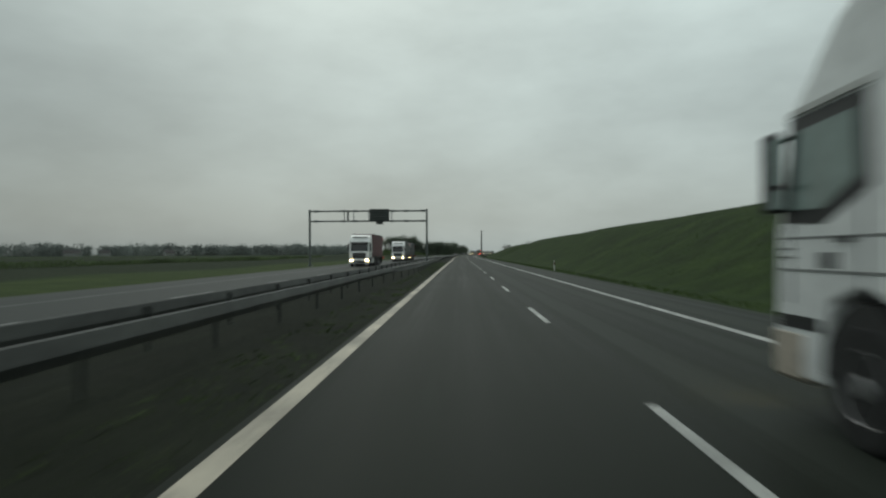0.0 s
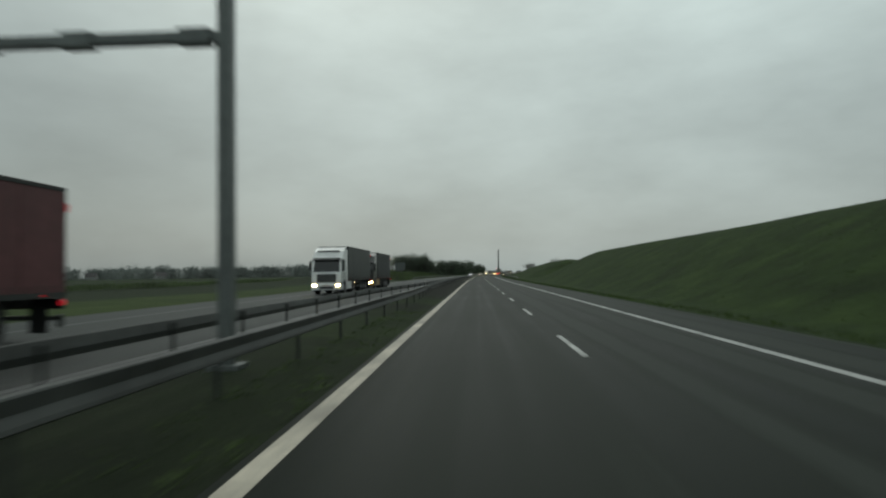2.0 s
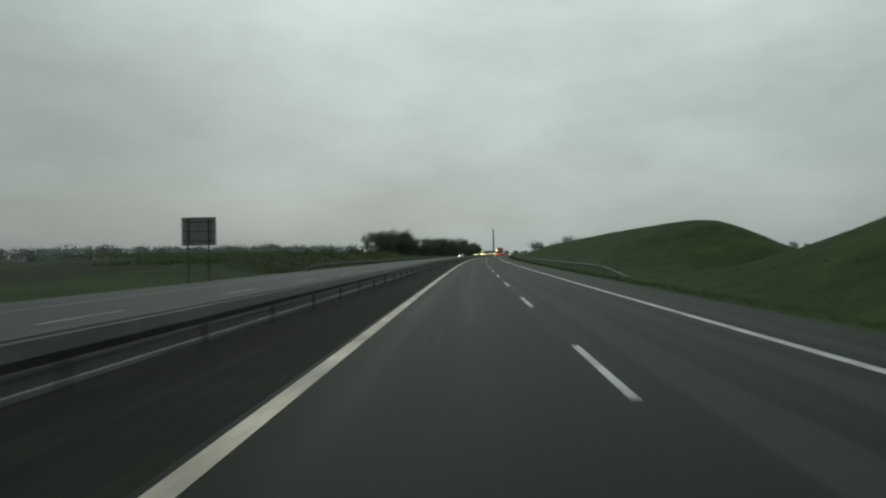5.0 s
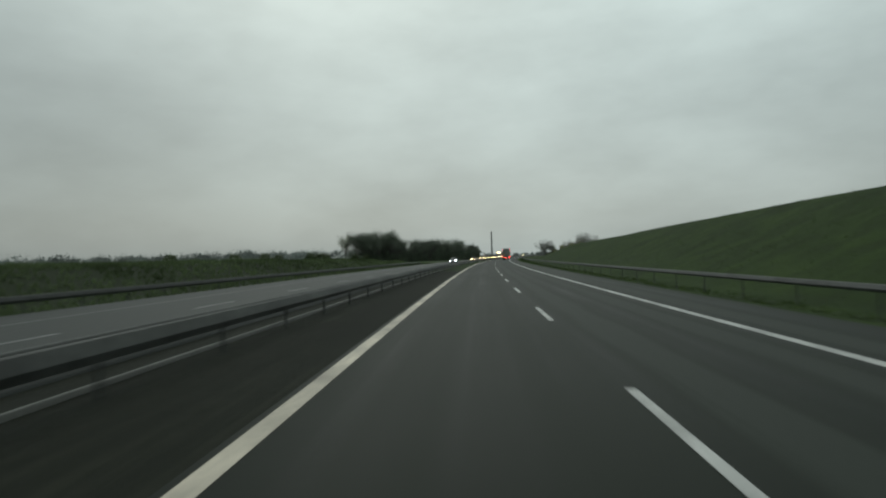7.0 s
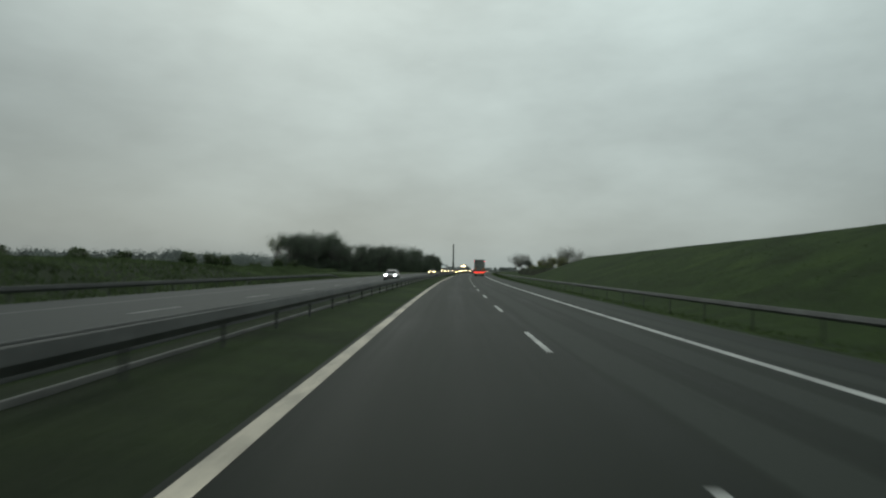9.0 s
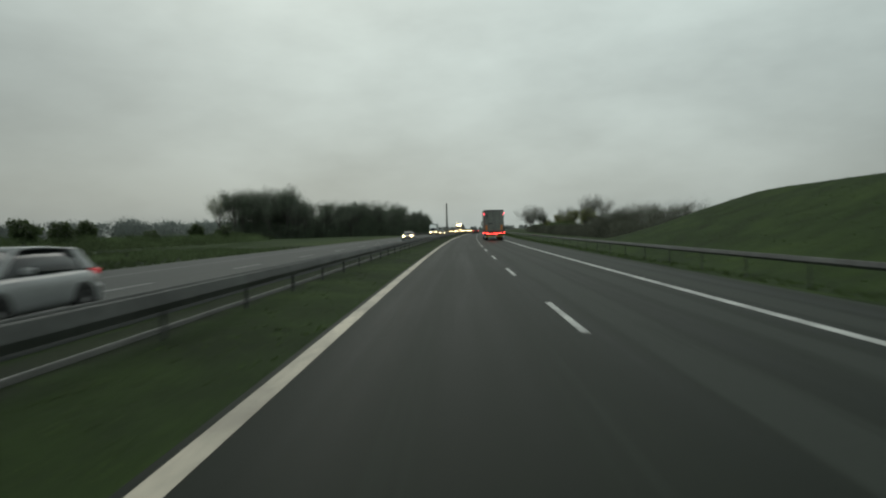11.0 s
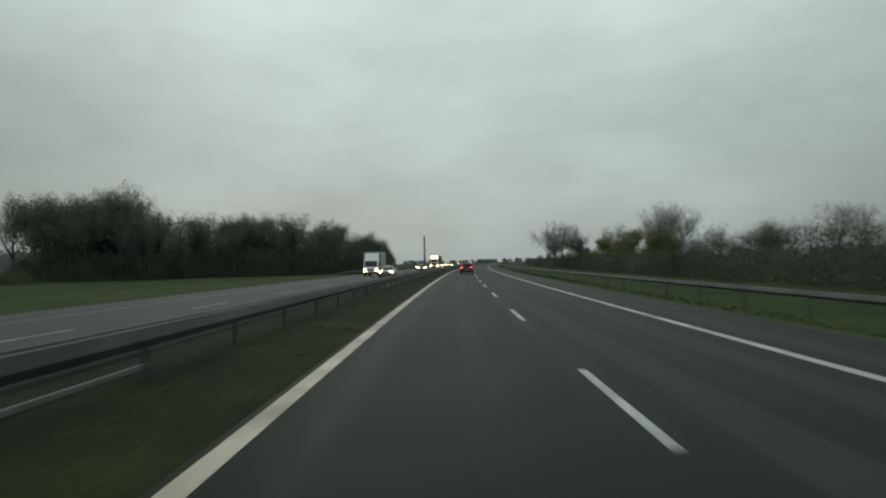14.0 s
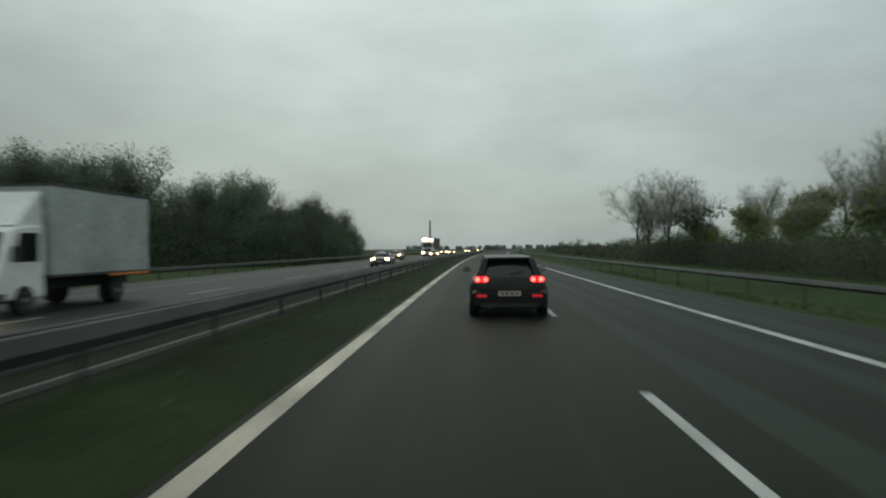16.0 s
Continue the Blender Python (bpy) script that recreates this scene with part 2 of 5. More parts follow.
    bare = math_node(n, l, "MAXIMUM", bare, thin)
    mown = math_node(n, l, "MULTIPLY", median, math_node(n, l, "MAXIMUM", band(along, 110.0, 60.0), band(along, 400.0, 560.0)))
    col = blend(bare, blend(mown, blend(strip, blend(far_field, grass, field), meadow), wet), soil)
    l.new(col, b.inputs["Base Color"])
    b.inputs["Roughness"].default_value, b.inputs["Specular IOR Level"].default_value = 0.95, 0.15
    u = n.new("ShaderNodeBump")
    u.inputs["Strength"].default_value, u.inputs["Distance"].default_value = 0.8, 0.12
    l.new(turf, u.inputs["Height"])
    l.new(u.outputs[0], b.inputs["Normal"])
    return m


ASPHALT = asphalt_material("wet_asphalt", [(0.30, (0.0026, 0.0056, 0.0022)), (0.60, (0.0044, 0.0082, 0.0036)), (0.85, (0.0136, 0.0182, 0.0122)), (1.0, (0.030, 0.036, 0.029))])
# lighter tones than ASPHALT: the sky's grazing sheen is put into the colour
ASPHALT_SHEEN = asphalt_material("wet_asphalt_with_pale_sheen", [(0.30, (0.016, 0.019, 0.017)), (0.60, (0.026, 0.030, 0.028)), (1.0, (0.060, 0.066, 0.062))])
GROUND = ground_material()
LINE_PAINT = material("road_paint", (0.40, 0.405, 0.385), 0.6, vary=0.6, coarse=0.8, fine=14, bump=0.2)
CREAM_PAINT = material("cream_road_paint", (0.43, 0.385, 0.305), 0.6, vary=0.7, coarse=0.5, fine=9, bump=0.2)
GREY_PAINT = material("grey_lane_paint", (0.17, 0.175, 0.17), 0.65, vary=0.6, coarse=0.5, fine=9)
DIM_PAINT = material("dim_road_paint", (0.070, 0.074, 0.071), 0.65, vary=0.6, coarse=0.5, fine=9)
ZINC = material("galvanised_steel", (0.052, 0.056, 0.052), 0.62, 0.15, vary=0.7, coarse=0.5, fine=6)
ZINC_DARK = material("weathered_steel_post", (0.038, 0.041, 0.038), 0.65, 0.2, vary=0.4, coarse=1, fine=8)
CONCRETE = material("wet_concrete", (0.095, 0.10, 0.09), 0.7, vary=0.5, coarse=0.6, fine=9, bump=0.3)
GANTRY_STEEL = material("gantry_steel", (0.13, 0.145, 0.14), 0.55, 0.3, vary=0.3, coarse=0.8, fine=7)
SIGN_BACK = material("sign_back", (0.028, 0.036, 0.033), 0.55, 0.2, vary=0.3, coarse=1.5, fine=12)
WHITE_PLASTIC = material("white_plastic", (0.48, 0.48, 0.46), 0.45, vary=0.2, coarse=2, fine=12)
BLACK_PLASTIC = material("black_plastic", (0.016, 0.017, 0.017), 0.5, vary=0.3, coarse=3, fine=20)
RUBBER = material("tyre_rubber", (0.014, 0.014, 0.014), 0.8, vary=0.3, coarse=4, fine=25, bump=0.2)
STEEL_RIM = material("wheel_rim", (0.30, 0.30, 0.30), 0.45, 0.6, vary=0.4, coarse=4, fine=14)
GLASS = material("dark_vehicle_glass", (0.010, 0.012, 0.013), 0.06, vary=0.1, coarse=2, fine=8, spec=0.6)
# opaque green-tinted glass; the sky seen through the cab is put into its colour
SKY_GLASS = material("cab_glass_with_painted_sky", (0.19, 0.255, 0.235), 0.08, vary=0.25, coarse=1.5, fine=5, spec=0.6)
CHASSIS = material("chassis_black", (0.020, 0.020, 0.020), 0.7, vary=0.4, coarse=2, fine=12)
MIRROR = material("mirror_glass", (0.75, 0.78, 0.77), 0.03, 1.0, vary=0.05)
TAIL = material("lit_tail_lamp", (0.45, 0.02, 0.02), 0.25, vary=0.1, emit=(1.0, 0.075, 0.055), power=6.5)
TAIL_GLOW = material("glowing_tail_lens", (0.40, 0.02, 0.03), 0.25, vary=0.1, emit=(1.0, 0.03, 0.04), power=0.55)
RED_REFLECTOR = material("dull_red_reflector", (0.22, 0.03, 0.03), 0.4, vary=0.2, coarse=5, fine=30)
TAIL_DIM = material("red_lamp_lens", (0.30, 0.015, 0.02), 0.25, vary=0.1, emit=(1.0, 0.03, 0.05), power=0.25)
MARKER = material("lit_red_marker", (0.5, 0.03, 0.04), 0.3, vary=0.1, emit=(1.0, 0.07, 0.10), power=4.5)
AMBER = material("lit_amber_marker", (0.6, 0.14, 0.02), 0.3, vary=0.1, emit=(1.0, 0.10, 0.015), power=1.7)
HEAD = material("lit_headlamp", (0.9, 0.9, 0.8), 0.15, vary=0.05, emit=(1.0, 0.70, 0.28), power=30.0)
HEAD_WHITE = material("lit_white_headlamp", (0.9, 0.9, 0.9), 0.15, vary=0.05, emit=(0.95, 0.97, 1.0), power=40.0)
ORANGE_PANEL = material("orange_reflective_panel", (0.62, 0.19, 0.03), 0.4, vary=0.25, coarse=3, fine=16)
YELLOW_BAR = material("yellow_warning_bar", (0.48, 0.34, 0.05), 0.5, vary=0.35, coarse=3, fine=16)
PLATE = material("plate_white", (0.46, 0.36, 0.33), 0.4, vary=0.15, coarse=8, fine=30)
PRINT = material("dark_print", (0.06, 0.065, 0.065), 0.6, vary=0.3, coarse=5, fine=20)


# ---- mesh building ----
class Shape:
    """Vertices and faces gathered by simple calls."""

    def __init__(self):
        self.v, self.f = [], []

    def add(self, verts, faces):
        k = len(self.v)
        self.v += [tuple(p) for p in verts]
        self.f += [tuple(i + k for i in face) for face in faces]
        return self

    def box(self, x0, x1, y0, y1, z0, z1, chamfer=0.0):
        if chamfer <= 0:
            return self.add([(x, y, z) for z in (z0, z1) for x, y in ((x0, y0), (x1, y0), (x1, y1), (x0, y1))],
                            [(3, 2, 1, 0), (4, 5, 6, 7), (0, 1, 5, 4), (1, 2, 6, 5), (2, 3, 7, 6), (3, 0, 4, 7)])
        c = chamfer
        rings = []
        for z, i in ((z0, c), (z0 + c, 0), (z1 - c, 0), (z1, c)):
            a, b_, d, e = x0 + i, x1 - i, y0 + i, y1 - i
            k = c if i == 0 else c * 0.6
            rings.append([(a + k, d, z), (b_ - k, d, z), (b_, d + k, z), (b_, e - k, z), (b_ - k, e, z), (a + k, e, z), (a, e - k, z), (a, d + k, z)])
        return self.loft(rings)

    def loft(self, rings, close=True):
        n = len(rings[0])
        faces = [(i * n + j, i * n + (j + 1) % n, (i + 1) * n + (j + 1) % n, (i + 1) * n + j) for i in range(len(rings) - 1) for j in range(n)]
        if close:
            faces += [tuple(range(n - 1, -1, -1)), tuple((len(rings) - 1) * n + j for j in range(n))]
        return self.add([p for r in rings for p in r], faces)

    def tube(self, p, q, r0, r1=None, sides=8, close=True):
        p, q = Vector(p), Vector(q)
        r1 = r0 if r1 is None else r1
        d = (q - p).normalized()
        u = d.cross(Vector((0, 0, 1)) if abs(d.z) < 0.9 else Vector((1, 0, 0))).normalized()
        w = d.cross(u)
        ring = lambda c, r: [c + (u * math.cos(2 * math.pi * i / sides) + w * math.sin(2 * math.pi * i / sides)) * r for i in range(sides)]
        return self.loft([ring(p, r0), ring(q, r1)], close)

    def prism(self, outline, x0, x1):
        """A (y, z) outline carried from x0 to x1."""
        n = len(outline)
        return self.add([(x0, y, z) for y, z in outline] + [(x1, y, z) for y, z in outline],
                        [(j, (j + 1) % n, (j + 1) % n + n, j + n) for j in range(n)] + [tuple(range(n - 1, -1, -1)), tuple(range(n, 2 * n))])

    def disc(self, centre, axis, r, thick, sides=16):
        c, a = Vector(centre), Vector(axis).normalized()
        return self.tube(c - a * thick / 2, c + a * thick / 2, r, r, sides)

    def mesh(self, name, mat, smooth=False):
        me = bpy.data.meshes.new(name)
        me.from_pydata(self.v, [], self.f)
        me.update()
        if len(self.f) < 3000:
            b = bmesh.new()
            b.from_mesh(me)
            bmesh.ops.recalc_face_normals(b, faces=b.faces)
            b.to_mesh(me)
            b.free()
        if mat:
            me.materials.append(mat)
        if smooth:
            for p in me.polygons:
                p.use_smooth = True
        return me


def part(name, shape, mat, parent, label="", smooth=False, bevel=0.0):
    """Links a shape as one mesh object under a thing or a part."""
    ob = new(name, shape if isinstance(shape, bpy.types.Mesh) else shape.mesh(name, mat, smooth))
    ob.parent = parent
    if bevel:
        k = ob.modifiers.new("rounded", "BEVEL")
        k.width, k.segments, k.limit_method, k.angle_limit = bevel, 2, "ANGLE", radians(30)
    return tagged(ob, label)


def thing(name, label, category, group="", kind="", m=None):
    ob = tagged(new(name), label, category, group, kind)
    if m is not None:
        ob.matrix_world = m
    return ob


def strip_mesh(name, mat, lats, stations, z_of):
    """A sheet along the road; its UV map holds metres across and along."""
    v, f, uv = [], [], []
    n = len(lats)
    for s in stations:
        for lat in lats:
            p = place(s, lat)
            v.append((p.x, p.y, z_of(lat, s)))
            uv.append((lat, s))
    for i in range(len(stations) - 1):
        for j in range(n - 1):
            f.append((i * n + j, i * n + j + 1, (i + 1) * n + j + 1, (i + 1) * n + j))
    me = bpy.data.meshes.new(name)
    me.from_pydata(v, [], f)
    layer = me.uv_layers.new(name="across_along")
    for loop in me.loops:
        layer.data[loop.index].uv = uv[loop.vertex_index]
    me.materials.append(mat)
    for p in me.polygons:
        p.use_smooth = True
    me.update()
    return me


# ---- ground: one sheet to the horizon, with the grass banks on it ----
def smooth(a, b, x):
    t = min(max((x - a) / (b - a), 0.0), 1.0)
    return t * t * (3 - 2 * t)


def bank_height(s):
    """The crest of the earth banks along our carriageway: a long one, a saddle, a second one that runs out."""
    first = 5.87 * (1 - smooth(219, 247, s))
    second = (5.18 - 0.7 * smooth(300, 440, s)) * smooth(249, 272, s) * (1 - smooth(472, 503, s))
    return max(first, second, 0.0) + (first * second) ** 0.5 * 0.12


def ground_z(lat, s):
    if -15.4 < lat < -4.3 or -0.32 < lat < 9.62:
        return -0.06
    wander = noise.noise((lat * 0.06, s * 0.025, 3.1)) * 0.5 + noise.noise((lat * 0.3, s * 0.2, 7.7)) * 0.12
    if -4.4 <= lat <= -0.3:
        return -0.02 + 0.05 * noise.noise((lat, s * 0.5, 1.0)) - 0.08 * smooth(-0.6, -1.4, -abs(lat + 2.4))
    if lat > 0:
        z = -0.03 - 0.25 * smooth(9.8, 11.6, lat) - 0.15 * smooth(11.6, 13.0, lat)
        h = bank_height(s)
        up = min(max((lat - 13.4) / 14.4, 0), 1)
        up = up * 0.72 + 0.28 * smooth(0, 1, up)
        down = 1 - smooth(29.5, 43, lat)
        return z + (h + 0.4) * up * down * min(1, h) + wander * smooth(12, 18, lat) * (0.35 + 0.65 * smooth(30, 60, lat))
    far = smooth(-15.5, -19.0, lat)
    return -0.05 - 0.35 * far + wander * 0.8 * smooth(-17, -26, lat) + 2.35 * smooth(-19, -29, lat) * (1 - smooth(-44, -62, lat)) * smooth(235, 290, s) * (1 - smooth(400, 480, s))


LATS = [-2600, -1300, -800, -500, -320, -200, -140, -100, -75, -58, -46, -38, -32, -28, -25, -22.5, -20.5, -19, -17.5, -16.2, -15.5, -15.3, -10, -4.4, -4.2, -3.8, -3.2, -2.6, -2.0,
        -1.4, -0.9, -0.6, -0.42, -0.33, -0.31, -0.2, 5, 9.6, 9.78, 10.4, 11.0, 11.6, 12.2, 13, 14, 15.5, 17, 18.5, 20, 21.5, 23, 24.5, 26, 27, 28, 29, 30.5, 32, 34, 37, 41, 46, 52, 60, 75, 100, 150, 250, 450, 800, 1400, 2600]
STATIONS = [-380, -250, -160] + list(range(-110, 780, 4)) + [800, 840, 900, 980, 1080, 1200, 1400, 1700, 2100, 2700, 3400, 4100]
tagged(new("ground", strip_mesh("ground", GROUND, LATS, STATIONS, ground_z)), "wet grass verges, grass banks and dark fields", "ground", kind="structure")

# ---- carriageways with their markings ----
ROAD_S = [-380, -200] + list(range(-100, 1000, 10)) + list(range(1000, 3600, 40))


def carriageway(name, lat0, lat1, label, mat):
    lats = [lat0, lat0 + 0.02] + [lat0 + (lat1 - lat0) * i / 8 for i in range(1, 8)] + [lat1 - 0.02, lat1]
    road = new(name, strip_mesh(name, mat, lats, ROAD_S, lambda lat, s: -0.12 if lat in (lats[0], lats[-1]) else 0.0))
    return tagged(road, label, "road", kind="structure")


def edge_line(parent, lat, width, label, mat=LINE_PAINT):
    ob = new("edge_line", strip_mesh("edge_line", mat, [lat - width / 2, lat + width / 2], ROAD_S, lambda a, b: 0.004))
    ob.parent = parent
    return tagged(ob, label)


ours = carriageway("road_ours", -0.24, 9.68, "wet dark asphalt carriageway with two lanes and shoulder", ASPHALT)
theirs = carriageway("road_opposite", -15.3, -4.3, "wet asphalt carriageway for oncoming traffic, grey sheen in its colour", ASPHALT_SHEEN)
edge_line(ours, 0.0, 0.25, "broad cream edge line", CREAM_PAINT)
edge_line(ours, 7.35, 0.21, "white edge line beside the hard shoulder")
edge_line(theirs, -4.85, 0.22, "dim grey edge line", DIM_PAINT)
edge_line(theirs, -12.2, 0.22, "dim grey edge line beside the hard shoulder", DIM_PAINT)

grey_dash = Shape().box(-0.075, 0.075, -2.0, 2.0, 0.0, 0.005).mesh("lane_dash", GREY_PAINT)
dash_mesh = Shape().box(-0.062, 0.062, -2.0, 2.0, 0.0, 0.005).mesh("lane_dash", LINE_PAINT)
for k in range(-4, 82):
    part("lane_dash", dash_mesh, None, ours).matrix_world = on_road(12 * k - 2.35, 3.83, 0.001)
    part("lane_dash", grey_dash, None, theirs).matrix_world = on_road(12 * k - 6.0, -8.55, 0.001)

for first, last in ((150, 541), (574, 900)):
    kerb = new("drain_kerb", strip_mesh("drain_kerb", CONCRETE, [-3.17, -3.16, -3.08, -3.07], list(range(first, last, 5)) + [last], lambda lat, s: 0.045 if lat in (-3.16, -3.08) else -0.08))
    tagged(kerb, "narrow pale concrete drain kerb along the central reservation", "kerb", kind="structure")


# ---- crash barriers ----
# half sections as (out, up): a pressed two-wave beam, and a folded box beam with one broad nose
WAVE = [(0.0, 0.0), (0.055, 0.012), (0.088, 0.035), (0.080, 0.075), (0.052, 0.140), (0.046, 0.158), (0.050, 0.175), (0.074, 0.285), (0.064, 0.302), (0.0, 0.31)]
BOX = [(0.0, 0.0), (0.040, 0.004), (0.080, 0.100), (0.088, 0.120), (0.084, 0.138), (0.036, 0.290), (0.020, 0.306), (0.0, 0.31)]


def guard_rail(label, lat_of, s0, s1, side, gap, top=0.75, base_of=None, deep=0.31, slim=1.0, waved=(0.0, 0.0), steel=None, posts_to=9999):
    """Steel beams on posts; side: which way they face across the road (+1 right, -1 left); waved: the stretch of two-wave beams."""
    base_of = base_of or (lambda s: 0.0)
    rail = thing("guard_rail", label, "guard rail", kind="structure")

    def ring(s, proud, half):
        lat, low = lat_of(s), base_of(s) + top - deep
        fade = min(1.0, (s - s0) / 10 + 0.12, (s1 - s) / 10 + 0.12)
        back = [(d - 0.012, z) for d, z in reversed(half)] if half is WAVE else [(-d * 0.7, z) for d, z in reversed(half[1:-1])]
        return [place(s, lat + side * (d + proud), (low + z * deep / 0.31) * fade - 0.05 * (1 - fade)) for d, z in half + back]

    # one length of beam from post to post, each lapped over the next
    s = s0
    while s < s1 - 0.01:
        half = WAVE if waved[0] <= s < waved[1] else BOX
        part("beam", Shape().loft([ring(s, 0.0, half), ring(min(s + 4.12, s1), 0.004, half)]), steel or ZINC, rail)
        s += 4.0
    post = Shape().box(-0.03 * slim, 0.03 * slim, -0.025 * slim, 0.025 * slim, -0.5, top - 0.06).box(-0.05 * slim, 0.05 * slim, -0.035 * slim, 0.035 * slim, top - deep + 0.05, top - 0.08).mesh("post", ZINC_DARK)
    s = s0 + 4
    while s <= min(s1 - 4, posts_to):
        part("post", post, None, rail).matrix_world = on_road(s, lat_of(s) - side * 0.07, base_of(s))
        s += gap
    return rail


def near_lat(s):
    return -2.30 + 0.68 * smooth(34, 62, s) - 0.62 * smooth(112, 146, s) - 0.36 * smooth(150, 182, s)


def far_lat(s):
    return -3.62 - 0.48 * smooth(34, 66, s) - 0.26 * smooth(74, 104, s) + 0.90 * smooth(112, 146, s) + 0.60 * smooth(150, 182, s)


guard_rail("galvanised steel crash barrier beside our fast lane", near_lat, -100, 1020, 1, 4.0, waved=(44, 128))
guard_rail("galvanised steel crash barrier beside the oncoming fast lane", far_lat, -100, 1020, -1, 4.0, posts_to=165)
guard_rail("galvanised steel crash barrier beyond the hard shoulder", lambda s: 11.5, 232, 1000, -1, 4.0, base_of=lambda s: -0.14, deep=0.20, slim=0.6)
for first, last in ((262, 446), (622, 900)):
    guard_rail("dull weathered crash barrier on the far verge", lambda s: -16.6, first, last, 1, 4.0, top=0.68, base_of=lambda s: -0.05, steel=ZINC_DARK)

# ---- sign gantry over the oncoming carriageway ----
gantry = thing("sign_gantry", "dark steel gantry with an unlit message sign seen from behind", "gantry", m=on_road(90.5, 0))
for x in (-17.99, -2.53):
    col = part("column", Shape().box(x - 0.12, x + 0.12, -0.14, 0.14, -0.1, 7.34, 0.02), GANTRY_STEEL, gantry)
    part("base_plate", Shape().box(x - 0.28, x + 0.28, -0.28, 0.28, -0.1, 0.07, 0.01), GANTRY_STEEL, col)
    part("cap", Shape().box(x - 0.15, x + 0.15, -0.17, 0.17, 7.34, 7.38), GANTRY_STEEL, col)
for z in (7.16, 5.83):
    beam = part("cross_beam", Shape().box(-17.87, -2.65, -0.10, 0.10, z - 0.10, z + 0.10, 0.015), GANTRY_STEEL, gantry)
    for x in (-17.15, -13.54, -11.97, -7.03, -5.23, -3.08):
        part("flange", Shape().box(x - 0.28, x + 0.28, -0.14, 0.14, z - 0.14, z + 0.14, 0.01), GANTRY_STEEL, beam)
for x, w in ((-13.40, 0.04), (-12.93, 0.11), (-12.17, 0.04), (-7.13, 0.04), (-10.21, 0.04)):
    part("upright", Shape().box(x - w, x + w, -0.06, 0.06, 5.93, 7.06), GANTRY_STEEL, gantry)
board = part("message_sign", Shape().box(-10.02, -7.47, -0.42, 0.22, 5.77, 7.40, 0.03), SIGN_BACK, gantry, "dark box of a message sign, from behind")
for i in range(1, 5):
    part("rib", Shape().box(-10.0, -7.49, -0.445, -0.42, 5.77 + 0.325 * i - 0.02, 5.77 + 0.325 * i + 0.02), GANTRY_STEEL, board)
part("control_box", Shape().box(-9.18, -8.26, -0.35, 0.15, 5.41, 5.77, 0.02), SIGN_BACK, gantry)

# ---- a road sign for oncoming traffic, seen from behind ----
rear_sign = thing("road_sign", "large road sign on two posts, grey back towards us", "road sign", m=on_road(236.95, 0))
part("panel", Shape().box(-18.04, -15.62, -0.03, 0.03, 2.40, 4.36, 0.01), GANTRY_STEEL, rear_sign)
for x in (-17.55, -16.1):
    part("post", Shape().tube((x, -0.09, -0.6), (x, -0.09, 4.3), 0.055, sides=10), ZINC_DARK, rear_sign)
for z in (2.72, 3.38, 4.02):
    part("stiffener", Shape().box(-18.0, -15.66, -0.06, -0.03, z - 0.03, z + 0.03), ZINC_DARK, rear_sign)

# ---- marker posts on the verge ----
BLACK_BAND = material("black_band", (0.02, 0.02, 0.02), 0.5, vary=0.2)
marker = thing("marker_post", "white plastic marker post with a black band, in grass", "marker post")
part("stake", Shape().loft([[(-0.055, -0.04, z), (0.055, -0.04, z), (0.03, 0.05, z), (-0.03, 0.05, z)] for z in (-0.3, 0.62)]), WHITE_PLASTIC, marker)
part("band", Shape().loft([[(-0.056, -0.041, z), (0.056, -0.041, z), (0.031, 0.051, z), (-0.031, 0.051, z)] for z in (0.62, 0.84)]), BLACK_BAND, marker)
part("head", Shape().loft([[(-0.055, -0.04, z), (0.055, -0.04, z), (0.03, 0.05, z), (-0.03, 0.05, z + 0.03)] for z in (0.84, 1.02)]), WHITE_PLASTIC, marker)
part("reflector", Shape().box(-0.02, 0.02, -0.062, -0.041, 0.66, 0.80), RED_REFLECTOR, marker)
marker.matrix_world = on_road(73, 11.6, ground_z(11.6, 73))

# ---- lorries ----
def wheel(parent, x, y, r, w, rim_mat, hub_out):
    tyre = part("wheel", Shape().loft([[(x + k * w / 2, y + q * r * math.cos(2 * math.pi * i / 20), r + q * r * math.sin(2 * math.pi * i / 20)) for i in range(20)]
                                       for k, q in ((-1, 0.62), (-1, 0.93), (-0.8, 1.0), (0.8, 1.0), (1, 0.93), (1, 0.62))]), RUBBER, parent)
    d = 1 if hub_out > 0 else -1
    part("rim", Shape().loft([[(x + d * (w / 2 - t), y + r * q * math.cos(2 * math.pi * i / 16), r + r * q * math.sin(2 * math.pi * i / 16)) for i in range(16)]
                              for t, q in ((0.05, 0.62), (-0.01, 0.58), (0.07, 0.45), (0.02, 0.22), (-0.03, 0.16))]), rim_mat, tyre)
    return tyre


def paint(name, c):
    return material(name, c, 0.32, vary=0.22, coarse=0.9, fine=6, spec=0.5, coat=0.3)


def bar_text(parent, x0, x1, z0, z1, y, mat):
    part("lettering", Shape().box(x0, x1, y - 0.003, y + 0.003, z0, z1), mat, parent)


TRIM_GREY = material("grey_trim", (0.20, 0.205, 0.20), 0.5, vary=0.3, coarse=3, fine=15)


